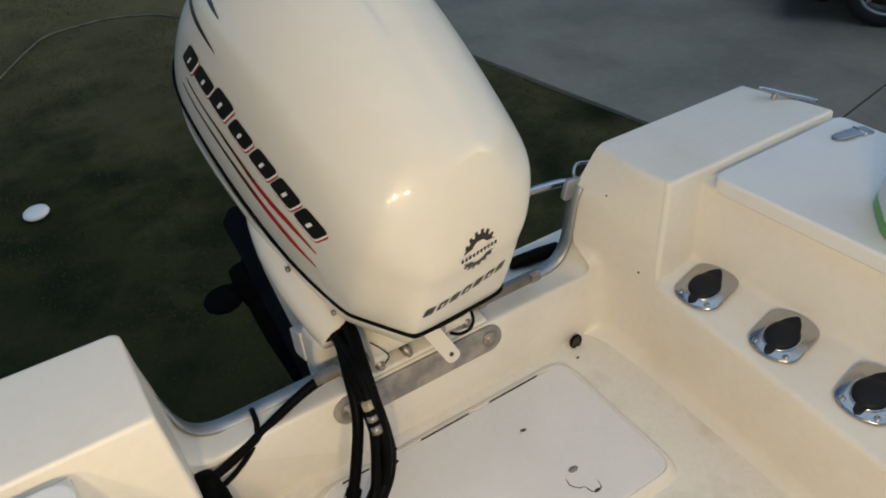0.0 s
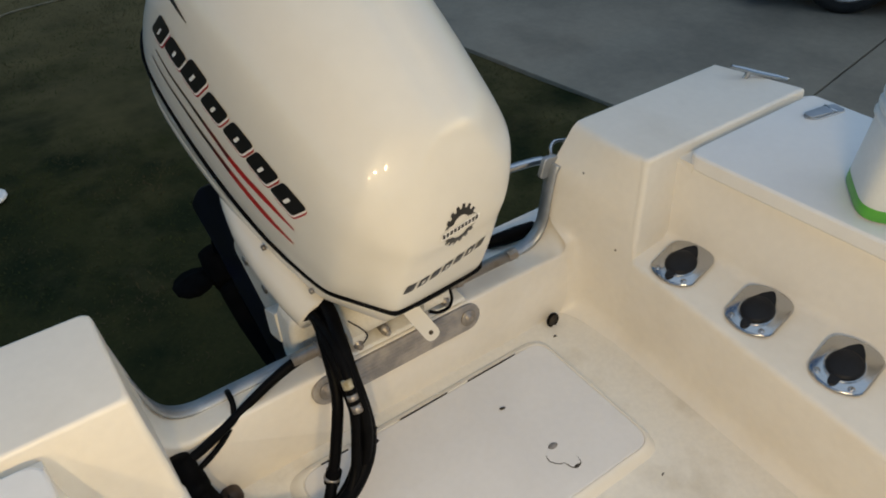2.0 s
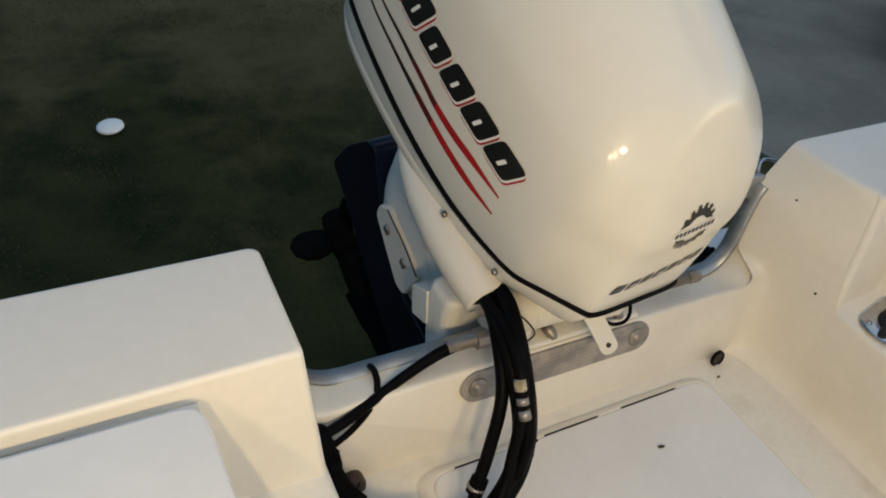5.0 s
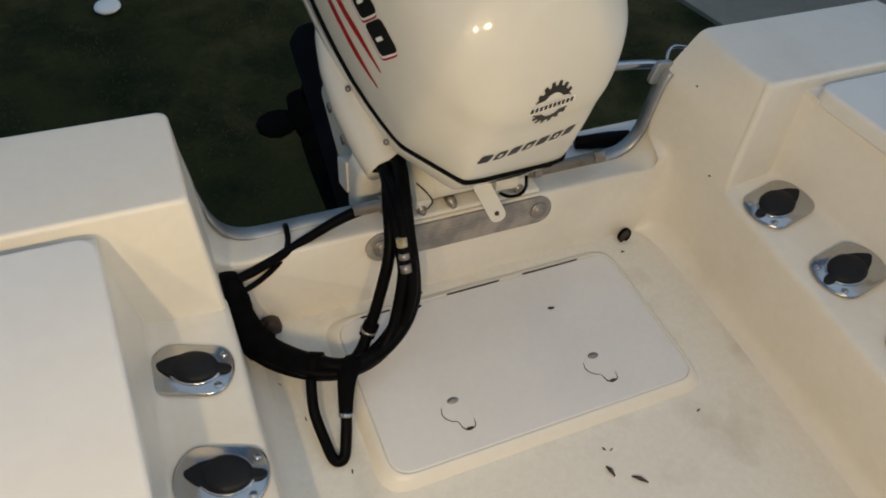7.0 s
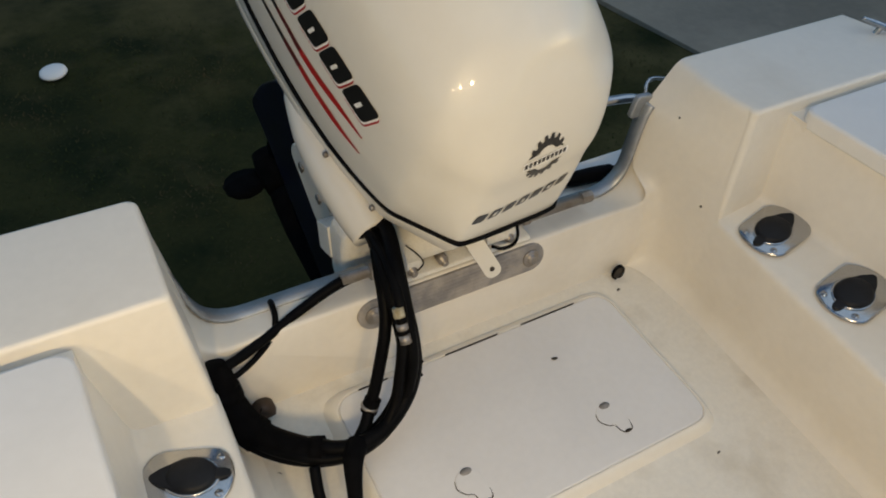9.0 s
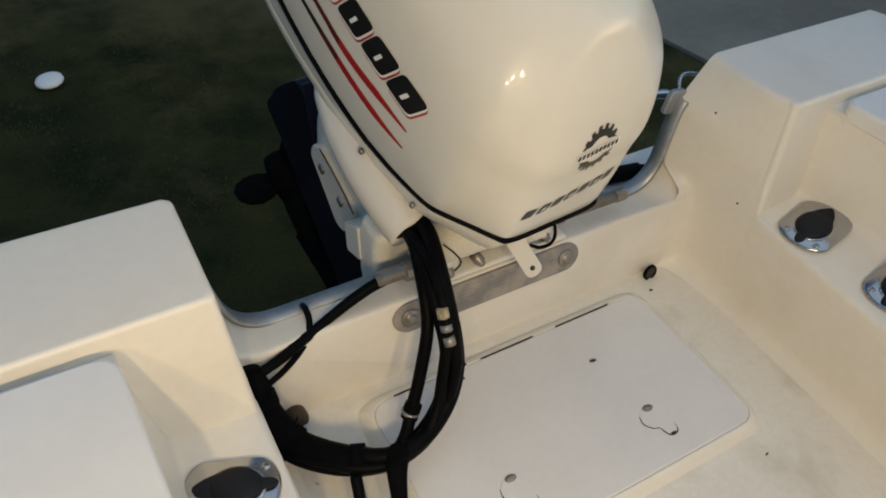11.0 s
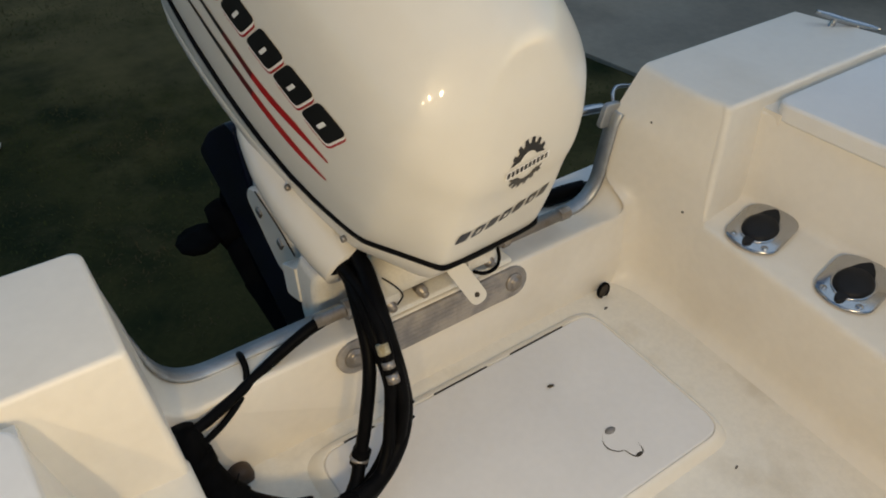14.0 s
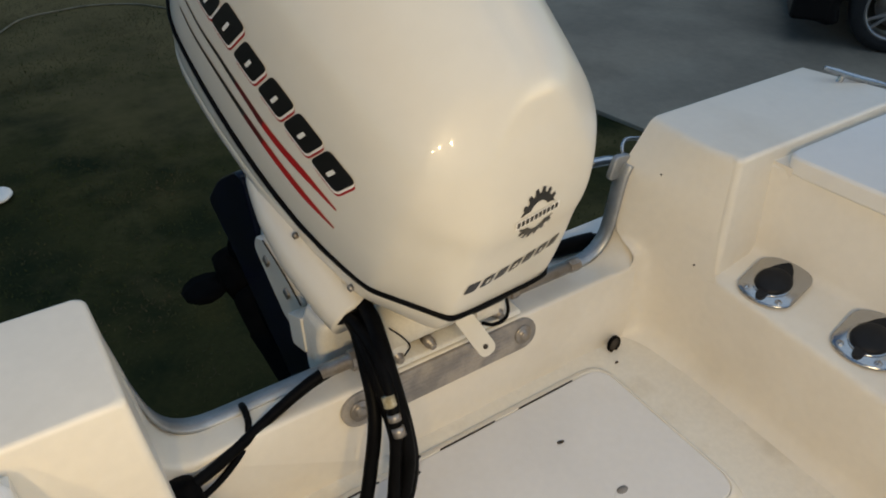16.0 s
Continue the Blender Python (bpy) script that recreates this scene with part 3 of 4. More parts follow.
# ---- floor hatch ----
def make_hatch():
    rim_poly = rounded([(-0.165, 0.030), (-0.165, -0.424), (0.611, -0.424), (0.611, 0.030)], 0.06, 6)
    inner = rounded([(-0.1367, -0.0023), (-0.1367, -0.4017), (0.5867, -0.4017), (0.5867, -0.0023)], 0.0505, 6)
    mid = [tuple(Vector(p).lerp(Vector(q), 0.5)) for p, q in zip(rim_poly, inner)]
    near = [tuple(Vector(p).lerp(Vector(q), 0.9)) for p, q in zip(rim_poly, inner)]
    bm = loft([[(x, y, z) for x, y in p] for p, z in ((rim_poly, FLOOR + 0.001), (mid, FLOOR + 0.019), (near, FLOOR + 0.0285), (inner, FLOOR + 0.0285), (inner, FLOOR - 0.01))], caps=False)
    part("hatch_rim", bm, GELCOAT, boat, "raised cream rim round the floor hatch")
    hatch = thing("floor_hatch", "grey-white cockpit floor hatch with two flush pulls, closed", "hatch")
    poly = rounded([(-0.136, -0.003), (-0.136, -0.401), (0.586, -0.401), (0.586, -0.003)], 0.05, 6)
    part("panel", prism(poly, FLOOR - 0.008, 0.0), HATCH_WHITE, hatch, bevel=0.005, segments=3)
    for x0, x1 in ((-0.075, -0.005), (0.14, 0.28), (0.345, 0.50)):
        part("hinge_slit", box(x0, x1, -0.0030, -0.0014, -0.004, 0.0008), DARK_GAP, hatch, smooth=False)
    for x, y in ((0.376, -0.314), (0.029, -0.314)):
        at = lambda p, z: [(x + u, y + v, z) for u, v in p]
        key = [(-0.022, 0.026), (-0.006, 0.040), (0.018, 0.042), (0.034, 0.026), (0.033, 0.006), (0.036, -0.016), (0.031, -0.033), (0.016, -0.0395), (0.005, -0.032), (0.0, -0.015), (-0.012, -0.009), (-0.024, 0.006)]
        pull = part("pull", loft([at(rounded(key, 0.006, 4), z) for z in (-0.004, 0.0012)]), HATCH_WHITE, hatch, "flush keyhole-shaped hatch pull", bevel=0.001, segments=2)
        part("gap", tube(at([(-0.022, 0.026), (-0.0245, 0.008), (-0.0125, -0.0085), (0.0, -0.0145), (0.005, -0.031), (0.0155, -0.039), (0.031, -0.034), (0.0355, -0.016)], 0.0006), [0.0006, 0.0012, 0.0010, 0.0010, 0.0013, 0.0016, 0.0013, 0.0004], 6), DARK_GAP, pull)
        part("finger_hole", loft([at([(0.0175 + 0.0085 * math.cos(a), -0.0365 + 0.0035 * math.sin(a)) for a in (math.tau * k / 16 for k in range(16))], z) for z in (-0.002, 0.0018)]), DARK_GAP, pull)
        # raised grey oval; its colour stands for the shade in a shallow bowl
        part("dip_shade", loft([at([(0.009 + 0.013 * math.cos(a), 0.036 + 0.008 * math.sin(a)) for a in (math.tau * k / 16 for k in range(16))], z) for z in (-0.002, 0.0016)]), PAD_GREY, pull)


make_hatch()


def make_debris(name, label, category, pts, r, m):
    tagged(part(name, tube(pts, r, 6, per=4), m), label, category)


make_debris("chip", "tiny dark chip of dirt on the hatch", "debris", [(0.352, -0.122, 0.003), (0.358, -0.125, 0.004), (0.366, -0.126, 0.003)], [0.002, 0.0035, 0.002], DARK_GAP)
make_debris("leaf", "small dry brown leaf on the floor", "leaf", [(0.283, -0.515, FLOOR + 0.006), (0.287, -0.527, FLOOR + 0.008), (0.289, -0.54, FLOOR + 0.006)], [0.002, 0.0045, 0.0015], BROWN)
make_debris("leaf", "small dry brown leaf on the floor", "leaf", [(0.322, -0.552, FLOOR + 0.006), (0.334, -0.563, FLOOR + 0.009), (0.347, -0.576, FLOOR + 0.006)], [0.0015, 0.0045, 0.0015], BROWN)


crumbs = random.Random(11)
for x, y in ((-0.205, -0.345), (-0.16, -0.43), (-0.26, -0.20), (-0.10, -0.50), (0.30, -0.478), (0.315, -0.485), (0.55, -0.47), (-0.29, -0.10)):
    a, r = crumbs.uniform(0, 3.1), crumbs.uniform(0.0009, 0.0022)
    dx, dy = 0.005 * math.cos(a), 0.005 * math.sin(a)
    crumb = part("crumb", tube([(x - dx, y - dy, FLOOR + 0.0042), (x, y, FLOOR + 0.005), (x + dx, y + dy, FLOOR + 0.0042)], [r * 0.5, r, r * 0.4], 6, per=3), BROWN)
    tagged(crumb, "tiny brown crumb of dirt on the cockpit floor", "debris", group="dirt crumbs")


# ---- fittings on the mouldings ----
def make_drain():
    d = thing("drain", "dark round drain fitting low in the transom", "drain", at=pose(0.674, 0.040, -0.009, 84, 0, 0))
    circle = lambda r, z: [(r * math.cos(a), r * 1.15 * math.sin(a), z) for a in (math.tau * k / 28 for k in range(28))]
    part("flange", loft([circle(0.0195, -0.004), circle(0.0195, 0.003), circle(0.0175, 0.005), circle(0.015, 0.0)], caps=False), RUBBER, d)
    part("hole", loft([circle(0.016, -0.004), circle(0.016, 0.002)]), DARK_GAP, d)


make_drain()


def make_pad():
    pad = thing("transom_pad", "grey ribbed plastic pad bolted to the transom", "pad", at=pose(0.2, 0.0765, 0.134, 79, 0, 0))
    n = 14
    outline = [(0.2 + 0.038 * math.cos(a), 0.037 * math.sin(a)) for a in (math.pi * (k / n - 0.5) for k in range(n + 1))]
    outline += [(-x, y) for x, y in reversed(outline)]
    part("plate", prism(outline, -0.02, 0.007), PAD_GREY, pad, bevel=0.003, segments=2)
    for k in range(6):
        y = -0.024 + 0.0096 * k
        part("rib", box(-0.16, 0.165, y - 0.0026, y + 0.0026, 0.006, 0.0084), PAD_GREY, pad, bevel=0.0012, segments=2)
    for x in (-0.2, 0.2):
        bolt = part("bolt", loft([[(x + r * math.cos(a), r * math.sin(a), z) for a in (math.tau * k / 24 for k in range(24))] for r, z in ((0.022, 0.006), (0.022, 0.010), (0.018, 0.012), (0.011, 0.0125), (0.011, 0.017), (0.008, 0.019))]), TUBE_GREY, pad, "dull washer and bolt head")


make_pad()


def rod_holder():
    h = thing("rod_holder", "stainless flush rod holder with a black rubber cap", "rod holder", group="rod holders")
    shape = rounded([(-0.068, -0.022), (-0.047, -0.060), (0.062, -0.060), (0.083, -0.022), (0.083, 0.022), (0.062, 0.060), (-0.047, 0.060), (-0.068, 0.022)], 0.05, 8)
    small = [(x * 0.93, y * 0.93) for x, y in shape]
    part("flange", loft([[(x, y, 0.0) for x, y in shape], [(x, y, 0.003) for x, y in shape], [(x, y, 0.006) for x, y in small]]), CHROME, h)
    rim = lambda r, z, s=1.0: [(r * 1.12 * math.cos(a), r * math.sin(a) * s, z) for a in (math.tau * k / 32 for k in range(32))]
    part("cup", loft([rim(0.041, 0.004), rim(0.041, 0.009), rim(0.037, 0.010), rim(0.035, 0.004)], caps=False), CHROME, h)
    cap = part("cap", loft([rim(0.036, 0.005), rim(0.037, 0.010), rim(0.035, 0.015), rim(0.029, 0.018), rim(0.016, 0.020), rim(0.004, 0.0205)]), CAP_RUBBER, h, "black rubber cap")
    tab = rounded([(0.02, -0.03), (0.048, -0.018), (0.066, -0.004), (0.066, 0.004), (0.048, 0.018), (0.02, 0.03)], 0.006, 4)
    part("pull_tab", prism(tab, 0.008, 0.015), CAP_RUBBER, cap, bevel=0.003, segments=2)
    strap = rounded([(-0.03, -0.012), (-0.058, -0.009), (-0.066, 0), (-0.058, 0.009), (-0.03, 0.012)], 0.006, 4)
    part("strap", prism(strap, 0.006, 0.014), CAP_RUBBER, cap, bevel=0.003, segments=2)
    for x, y in ((-0.045, -0.037), (-0.045, 0.037), (0.052, 0.0)):
        s = part("screw", loft([[(x + r * math.cos(a), y + r * math.sin(a), z) for a in (math.tau * k / 14 for k in range(14))] for r, z in ((0.0075, 0.005), (0.007, 0.0075), (0.004, 0.0085))]), CHROME, h)
        part("slot", box(x - 0.005, x + 0.005, y - 0.0009, y + 0.0009, 0.0080, 0.0088), DARK_GAP, s, smooth=False)
    return h


def shelf_pose(x, y, z, lean, turn):
    return pose(x, y, z, 0, lean, 0) @ pose(0, 0, 0, 0, 0, turn)


first_holder = rod_holder()
first_holder.matrix_world = shelf_pose(0.867, -0.188, 0.247, -11, 8)
copy_thing(first_holder, shelf_pose(0.873, -0.405, 0.248, -11, 6))
copy_thing(first_holder, shelf_pose(0.877, -0.618, 0.249, -11, 6))
copy_thing(first_holder, shelf_pose(-0.440, -0.196, 0.237, 4, 161) @ Matrix.Diagonal((0.98, 0.88, 1.0, 1.0)))
copy_thing(first_holder, shelf_pose(-0.428, -0.412, 0.237, 4, 162) @ Matrix.Diagonal((0.98, 0.88, 1.0, 1.0)))


def make_cleat():
    c = thing("cleat", "stainless open-base mooring cleat on the gunwale", "cleat", at=pose(1.422, 0.072, RIM - 0.030, 0, 14, -36))
    part("horn_bar", tube([(-0.088, 0, 0.045), (-0.05, 0, 0.044), (0, 0, 0.043), (0.05, 0, 0.044), (0.088, 0, 0.045)], [0.005, 0.008, 0.008, 0.008, 0.005], 12), CHROME, c)
    for x in (-0.032, 0.032):
        part("post", tube([(x * 1.25, 0, 0.0), (x * 1.05, 0, 0.02), (x, 0, 0.044)], [0.014, 0.008, 0.008], 12), CHROME, c)


make_cleat()


# ---- outboard motor ----
MOTOR = Matrix.Translation((0.235, -0.02, 0.40)) @ pose(0, 0, 0, 0, 0, 7.5) @ pose(0, 0, 0, 30, 0, 0)
motor = thing("outboard_motor", "white outboard motor tilted up on the transom", "outboard motor", at=MOTOR)


def chaikin(points, rounds):
    for _ in range(rounds):
        points = [tuple(p + (q - p) * k for p, q in zip(a, b)) for a, b in zip(points, points[1:] + points[:1]) for k in (0.25, 0.75)]
    return points


LONG, WIDE, OFF = 0.928, 0.250, 0.023
HALF = [(0.0, 0.0), (-0.138, 0.0), (-0.156, 0.010), (-0.218, 0.102), (-0.232, 0.14), (-0.25, 0.40), (-0.252, 0.65), (-0.232, 0.82), (-0.143, 0.915), (0.0, 0.928)]
HALF_SOFT = [(0.0, 0.0), (-0.110, 0.002), (-0.152, 0.020), (-0.202, 0.078), (-0.229, 0.135), (-0.25, 0.40), (-0.252, 0.65), (-0.232, 0.82), (-0.143, 0.915), (0.0, 0.928)]
PLAN_SOFT = chaikin(HALF_SOFT + [(-x, y) for x, y in reversed(HALF_SOFT[1:-1])], 2)
PLAN = chaikin(HALF + [(-x, y) for x, y in reversed(HALF[1:-1])], 2)
SEAM = [(-0.05, 0.005), (0.0, 0.004), (0.06, -0.012), (0.12, -0.038), (0.22, -0.080), (0.34, -0.118), (0.46, -0.134), (0.75, -0.148), (0.93, -0.15)]
CROWN = [(-0.05, 0.265), (0.0, 0.285), (0.1, 0.345), (0.25, 0.382), (0.4, 0.41), (0.56, 0.425), (0.72, 0.42), (0.85, 0.395), (0.93, 0.36)]


def seam_height(x, y):
    dip = 0.0
    if y < 0.12:
        dip = -0.25 * max(0.0, x + 0.135)
        dip *= max(0.0, 1 - y / 0.12)
    return smooth_steps(SEAM, y) + max(dip, -0.075)


# height, inset of the front, of the sides and of the back, each as a share
RISE = [(0.0, -0.016, 0.0143, 0.004), (0.06, -0.015, 0.0081, 0.0), (0.2, -0.008, 0.0, 0.0), (0.35, 0.0, 0.0, 0.01), (0.5, 0.016, 0.0041, 0.03), (0.62, 0.0215, 0.0122, 0.055), (0.72, 0.0436, 0.0244, 0.085), (0.8, 0.0693, 0.0448, 0.12), (0.87, 0.1, 0.0754, 0.155), (0.93, 0.1283, 0.1171, 0.2), (0.97, 0.1488, 0.1579, 0.25), (0.99, 0.1642, 0.1935, 0.3), (1.0, 0.1795, 0.219, 0.34)]


def shell_point(u, v):
    """A point of the cowling's skin: u numbers the plan's points, v runs from the seam to the crown."""
    soft = min(1.0, v / 0.42)
    soft = soft * soft * (3 - 2 * soft)
    x, y = (a + (b - a) * soft for a, b in zip(PLAN[u % len(PLAN)], PLAN_SOFT[u % len(PLAN)]))
    front, side, back = (smooth_steps([(r[0], r[k]) for r in RISE], v) for k in (1, 2, 3))
    fy = max(0.0, min(1.0, y / LONG))
    px = x * (1 - side / WIDE)
    py = front + fy * (LONG - back - front)
    low, high = seam_height(px, py), smooth_steps(CROWN, py)
    return Vector((px + OFF, py, low + (high - low) * v))


def make_cowling():
    levels = [0.0, 0.03, 0.06, 0.13, 0.2, 0.28, 0.36, 0.44, 0.52, 0.58, 0.64, 0.69, 0.74, 0.78, 0.82, 0.86, 0.89, 0.92, 0.945, 0.965, 0.98, 0.99, 1.0]
    bm = loft([[shell_point(u, v) for u in range(len(PLAN))] for v in levels], caps=False)
    top = [shell_point(u, 1.0) for u in range(len(PLAN))]
    c = sum(top, Vector()) / len(top)
    bm.verts.ensure_lookup_table()
    ring = list(bm.verts)[-len(PLAN):]
    hub = bm.verts.new(c + Vector((0, 0, 0.003)))
    for i in range(len(ring)):
        bm.faces.new((ring[i], ring[(i + 1) % len(ring)], hub))
    ob = part("cowling", bm, PAINT, motor, "glossy white motor cowling")
    s = ob.modifiers.new("round", "SUBSURF")
    s.levels = s.render_levels = 1
    return ob


cowling = make_cowling()

# a copy of the skin's faces, to lay the decals on
bpy.context.view_layer.update()
from mathutils.bvhtree import BVHTree
skin = BVHTree.FromObject(cowling, bpy.context.evaluated_depsgraph_get())


def lay(bm, origin, across, up, ahead, lift):
    """Lays a flat mesh in (x, y) on the cowling: across and up are its axes, ahead the way in which it is pressed on."""
    across, up, ahead = Vector(across).normalized(), Vector(up).normalized(), Vector(ahead).normalized()
    for v in bm.verts:
        start = Vector(origin) + across * v.co.x + up * v.co.y - ahead * 0.4
        hit, normal, _, _ = skin.ray_cast(start, ahead)
        v.co = hit + normal * lift if hit else start + ahead * 0.4
    return bm


def flat(poly, cut=0.012):
    """A flat polygon, cut into small faces so that it can follow a curved skin."""
    bm = bmesh.new()
    bm.faces.new([bm.verts.new((x, y, 0)) for x, y in poly])
    xs, ys = [p[0] for p in poly], [p[1] for p in poly]
    for lo, hi, n in ((min(xs), max(xs), (1, 0, 0)), (min(ys), max(ys), (0, 1, 0))):
        for k in range(1, int((hi - lo) / cut) + 1):
            bmesh.ops.bisect_plane(bm, geom=bm.verts[:] + bm.edges[:] + bm.faces[:], plane_co=Vector(n) * (lo + k * cut), plane_no=n)
    return bm


SIDE_AT, SIDE_X, SIDE_UP, SIDE_IN = (-0.25, 0.0, 0.0), (0, -1, 0), (0, 0, 1), (1, 0, 0)


def side_decal(name, poly, material, lift, label=""):
    return part(name, lay(flat(poly), SIDE_AT, SIDE_X, SIDE_UP, SIDE_IN, lift), material, cowling, label)


def make_side_decals():
    # seven slanted solid blocks, dark with a white and red edge below
    blocks = ((-0.704, 0.046, 0.072, -0.012), (-0.640, 0.062, 0.056, 0.0), (-0.570, 0.062, 0.072, 0.0), (-0.494, 0.066, 0.056, 0.0), (-0.414, 0.066, 0.058, 0.0), (-0.336, 0.068, 0.058, 0.0), (-0.256, 0.070, 0.058, 0.0))
    for k, (c, w, h, drop) in enumerate(blocks):
        z0, s = 0.102 + drop, 0.42 * h
        a = c - w / 2 - s / 2 - 0.004
        shape = rounded([(a, z0), (a + w, z0), (a + w + s, z0 + h), (a + s, z0 + h)], 0.012, 3)
        edge = [(px + 0.0058, py - 0.0065) for px, py in shape]
        rim = [(px + 0.0030, py - 0.0036) for px, py in shape]
        side_decal("letter_block", shape, DECAL_BLACK, 0.0016, "solid black block of the side lettering")
        side_decal("letter_edge", edge, DECAL_RED, 0.0006, "red edge of the side lettering")
        side_decal("letter_rim", rim, DECAL_WHITE, 0.0011)
        t = lambda x, y: (a + x + s * y / h, z0 + y)
        side_decal("letter_slit", rounded([t(0.46 * w, 0.22 * h), t(0.58 * w, 0.22 * h), t(0.58 * w, 0.60 * h), t(0.46 * w, 0.60 * h)], 0.002, 3), DECAL_WHITE, 0.0021)
    for line, turn, clear in ((((-0.72, 0.056), (-0.65, 0.053), (-0.586, 0.056), (-0.535, 0.055), (-0.477, 0.053), (-0.43, 0.050), (-0.368, 0.053), (-0.304, 0.062), (-0.222, 0.071)), 0.42, 0.62),
                              (((-0.735, 0.020), (-0.666, 0.016), (-0.596, 0.017), (-0.543, 0.016), (-0.496, 0.015), (-0.458, 0.014), (-0.375, 0.013), (-0.288, 0.018), (-0.212, 0.030)), 0.56, 0.68)):
        pts = [(p.x, p.y) for p in path_points([(x, y, 0) for x, y in line], 4)]
        n = len(pts) - 1
        wide = [0.0022 + 0.0062 * min(1.0, i / n / 0.7) - 0.0065 * max(0.0, (i / n - 0.86) / 0.14) for i in range(n + 1)]
        for f0, f1, m, lab in ((0.0, turn, DECAL_BLACK, "thin black side stripe"), (turn, clear, DECAL_DARK_RED, "stripe turning from black to red"), (clear, 1.0, DECAL_RED, "red tail of the side stripe")):
            run = range(round(f0 * n), round(f1 * n) + 1)
            side_decal("stripe", [(pts[i][0], pts[i][1] + wide[i]) for i in run] + [(pts[i][0], pts[i][1] - wide[i]) for i in reversed(run)], m, 0.0012, lab)
    for line in (((-0.83, 0.20), (-0.757, 0.216), (-0.69, 0.222), (-0.628, 0.224)), ((-0.83, 0.262), (-0.76, 0.276), (-0.70, 0.282), (-0.652, 0.284)), ((-0.83, 0.318), (-0.77, 0.330), (-0.72, 0.335), (-0.68, 0.336))):
        pts = [(p.x, p.y) for p in path_points([(x, y, 0) for x, y in line], 4)]
        n = len(pts) - 1
        shape = [(x, y + 0.0075 * (1 - 0.85 * (i / n) ** 3)) for i, (x, y) in enumerate(pts)] + [(x, y - 0.0075 * (1 - 0.85 * (i / n) ** 3)) for i, (x, y) in reversed(list(enumerate(pts)))]
        side_decal("vent_slot", shape, DECAL_BLACK, 0.001, "dark vent slot")


make_side_decals()

FRONT_AT, FRONT_X, FRONT_UP, FRONT_IN = (0.0, 0.0, 0.0), (1, 0, 0), (0, 0, 1), (0, 1, 0)


def front_decal(name, poly, material, lift, label="", cut=0.012):
    return part(name, lay(flat(poly, cut), FRONT_AT, FRONT_X, FRONT_UP, FRONT_IN, lift), material, cowling, label)


def make_front_decals():
    # seven small slanted strokes
    for k in range(7):
        x0, z0 = -0.108 + 0.0330 * k, 0.070
        h = 0.022
        top = front_decal("letter_stroke", rounded([(x0, z0), (x0 + 0.025, z0), (x0 + 0.033, z0 + h), (x0 + 0.008, z0 + h)], 0.005, 3), DECAL_BLACK, 0.001, "small dark stroke of the front lettering")
        if k % 2:
            front_decal("letter_gap", [(x0 + 0.010, z0 + 0.006), (x0 + 0.018, z0 + 0.006), (x0 + 0.022, z0 + 0.015), (x0 + 0.014, z0 + 0.015)], PAINT, 0.0015)
    # gear emblem with a bar across it
    cx, cz = 0.017, 0.192
    upper, lower = [], []
    teeth = 16
    for k in range(teeth):
        for da, r in ((0.0, 0.036), (0.06, 0.036), (0.11, 0.044), (0.27, 0.044), (0.32, 0.036)):
            a = math.tau * k / teeth + da
            (upper if math.sin(a) > 0 else lower).append((a % math.tau, r))
    for name, arc in (("emblem_upper", upper), ("emblem_lower", lower)):
        arc.sort()
        outer = [(cx + r * math.cos(a), cz + r * math.sin(a) * 1.02) for a, r in arc if abs(math.sin(a) * r) > 0.010]
        inner = [(cx + 0.024 * math.cos(a), cz + 0.024 * math.sin(a)) for a in ((0.62 + (2.52 - 0.62) * k / 10) + (0 if name == "emblem_upper" else math.pi) for k in range(11))]
        front_decal(name, outer + inner[::-1], DECAL_BLACK, 0.001, "dark half gear of the round emblem", cut=0.02)
    front_decal("emblem_bar", [(cx - 0.052, cz - 0.006), (cx + 0.052, cz - 0.006), (cx + 0.052, cz + 0.007), (cx - 0.052, cz + 0.007)], DECAL_WHITE, 0.0016)
    for k in range(10):
        x0 = cx - 0.049 + 0.0099 * k
        front_decal("emblem_stroke", [(x0, cz - 0.004), (x0 + 0.007, cz - 0.004), (x0 + 0.007, cz + 0.005), (x0, cz + 0.005)], DECAL_BLACK, 0.0021)


make_front_decals()


SEAL = [(0.10, -0.03), (0.14, -0.048), (0.194, -0.061), (0.234, -0.072), (0.291, -0.082), (0.378, -0.086), (0.475, -0.086), (0.562, -0.081), (0.63, -0.077), (0.69, -0.074), (0.93, -0.07)]


def seal_point(u):
    """Where the dark seal runs: along the lower edge in front, higher up on the sides."""
    p = shell_point(u, 0.0)
    if p.y < 0.10 or p.z >= smooth_steps(SEAL, p.y):
        return p
    lo, hi = 0.0, 0.5
    for _ in range(24):
        v = (lo + hi) / 2
        q = shell_point(u, v)
        lo, hi = (v, hi) if q.z < smooth_steps(SEAL, q.y) else (lo, v)
    return shell_point(u, lo)


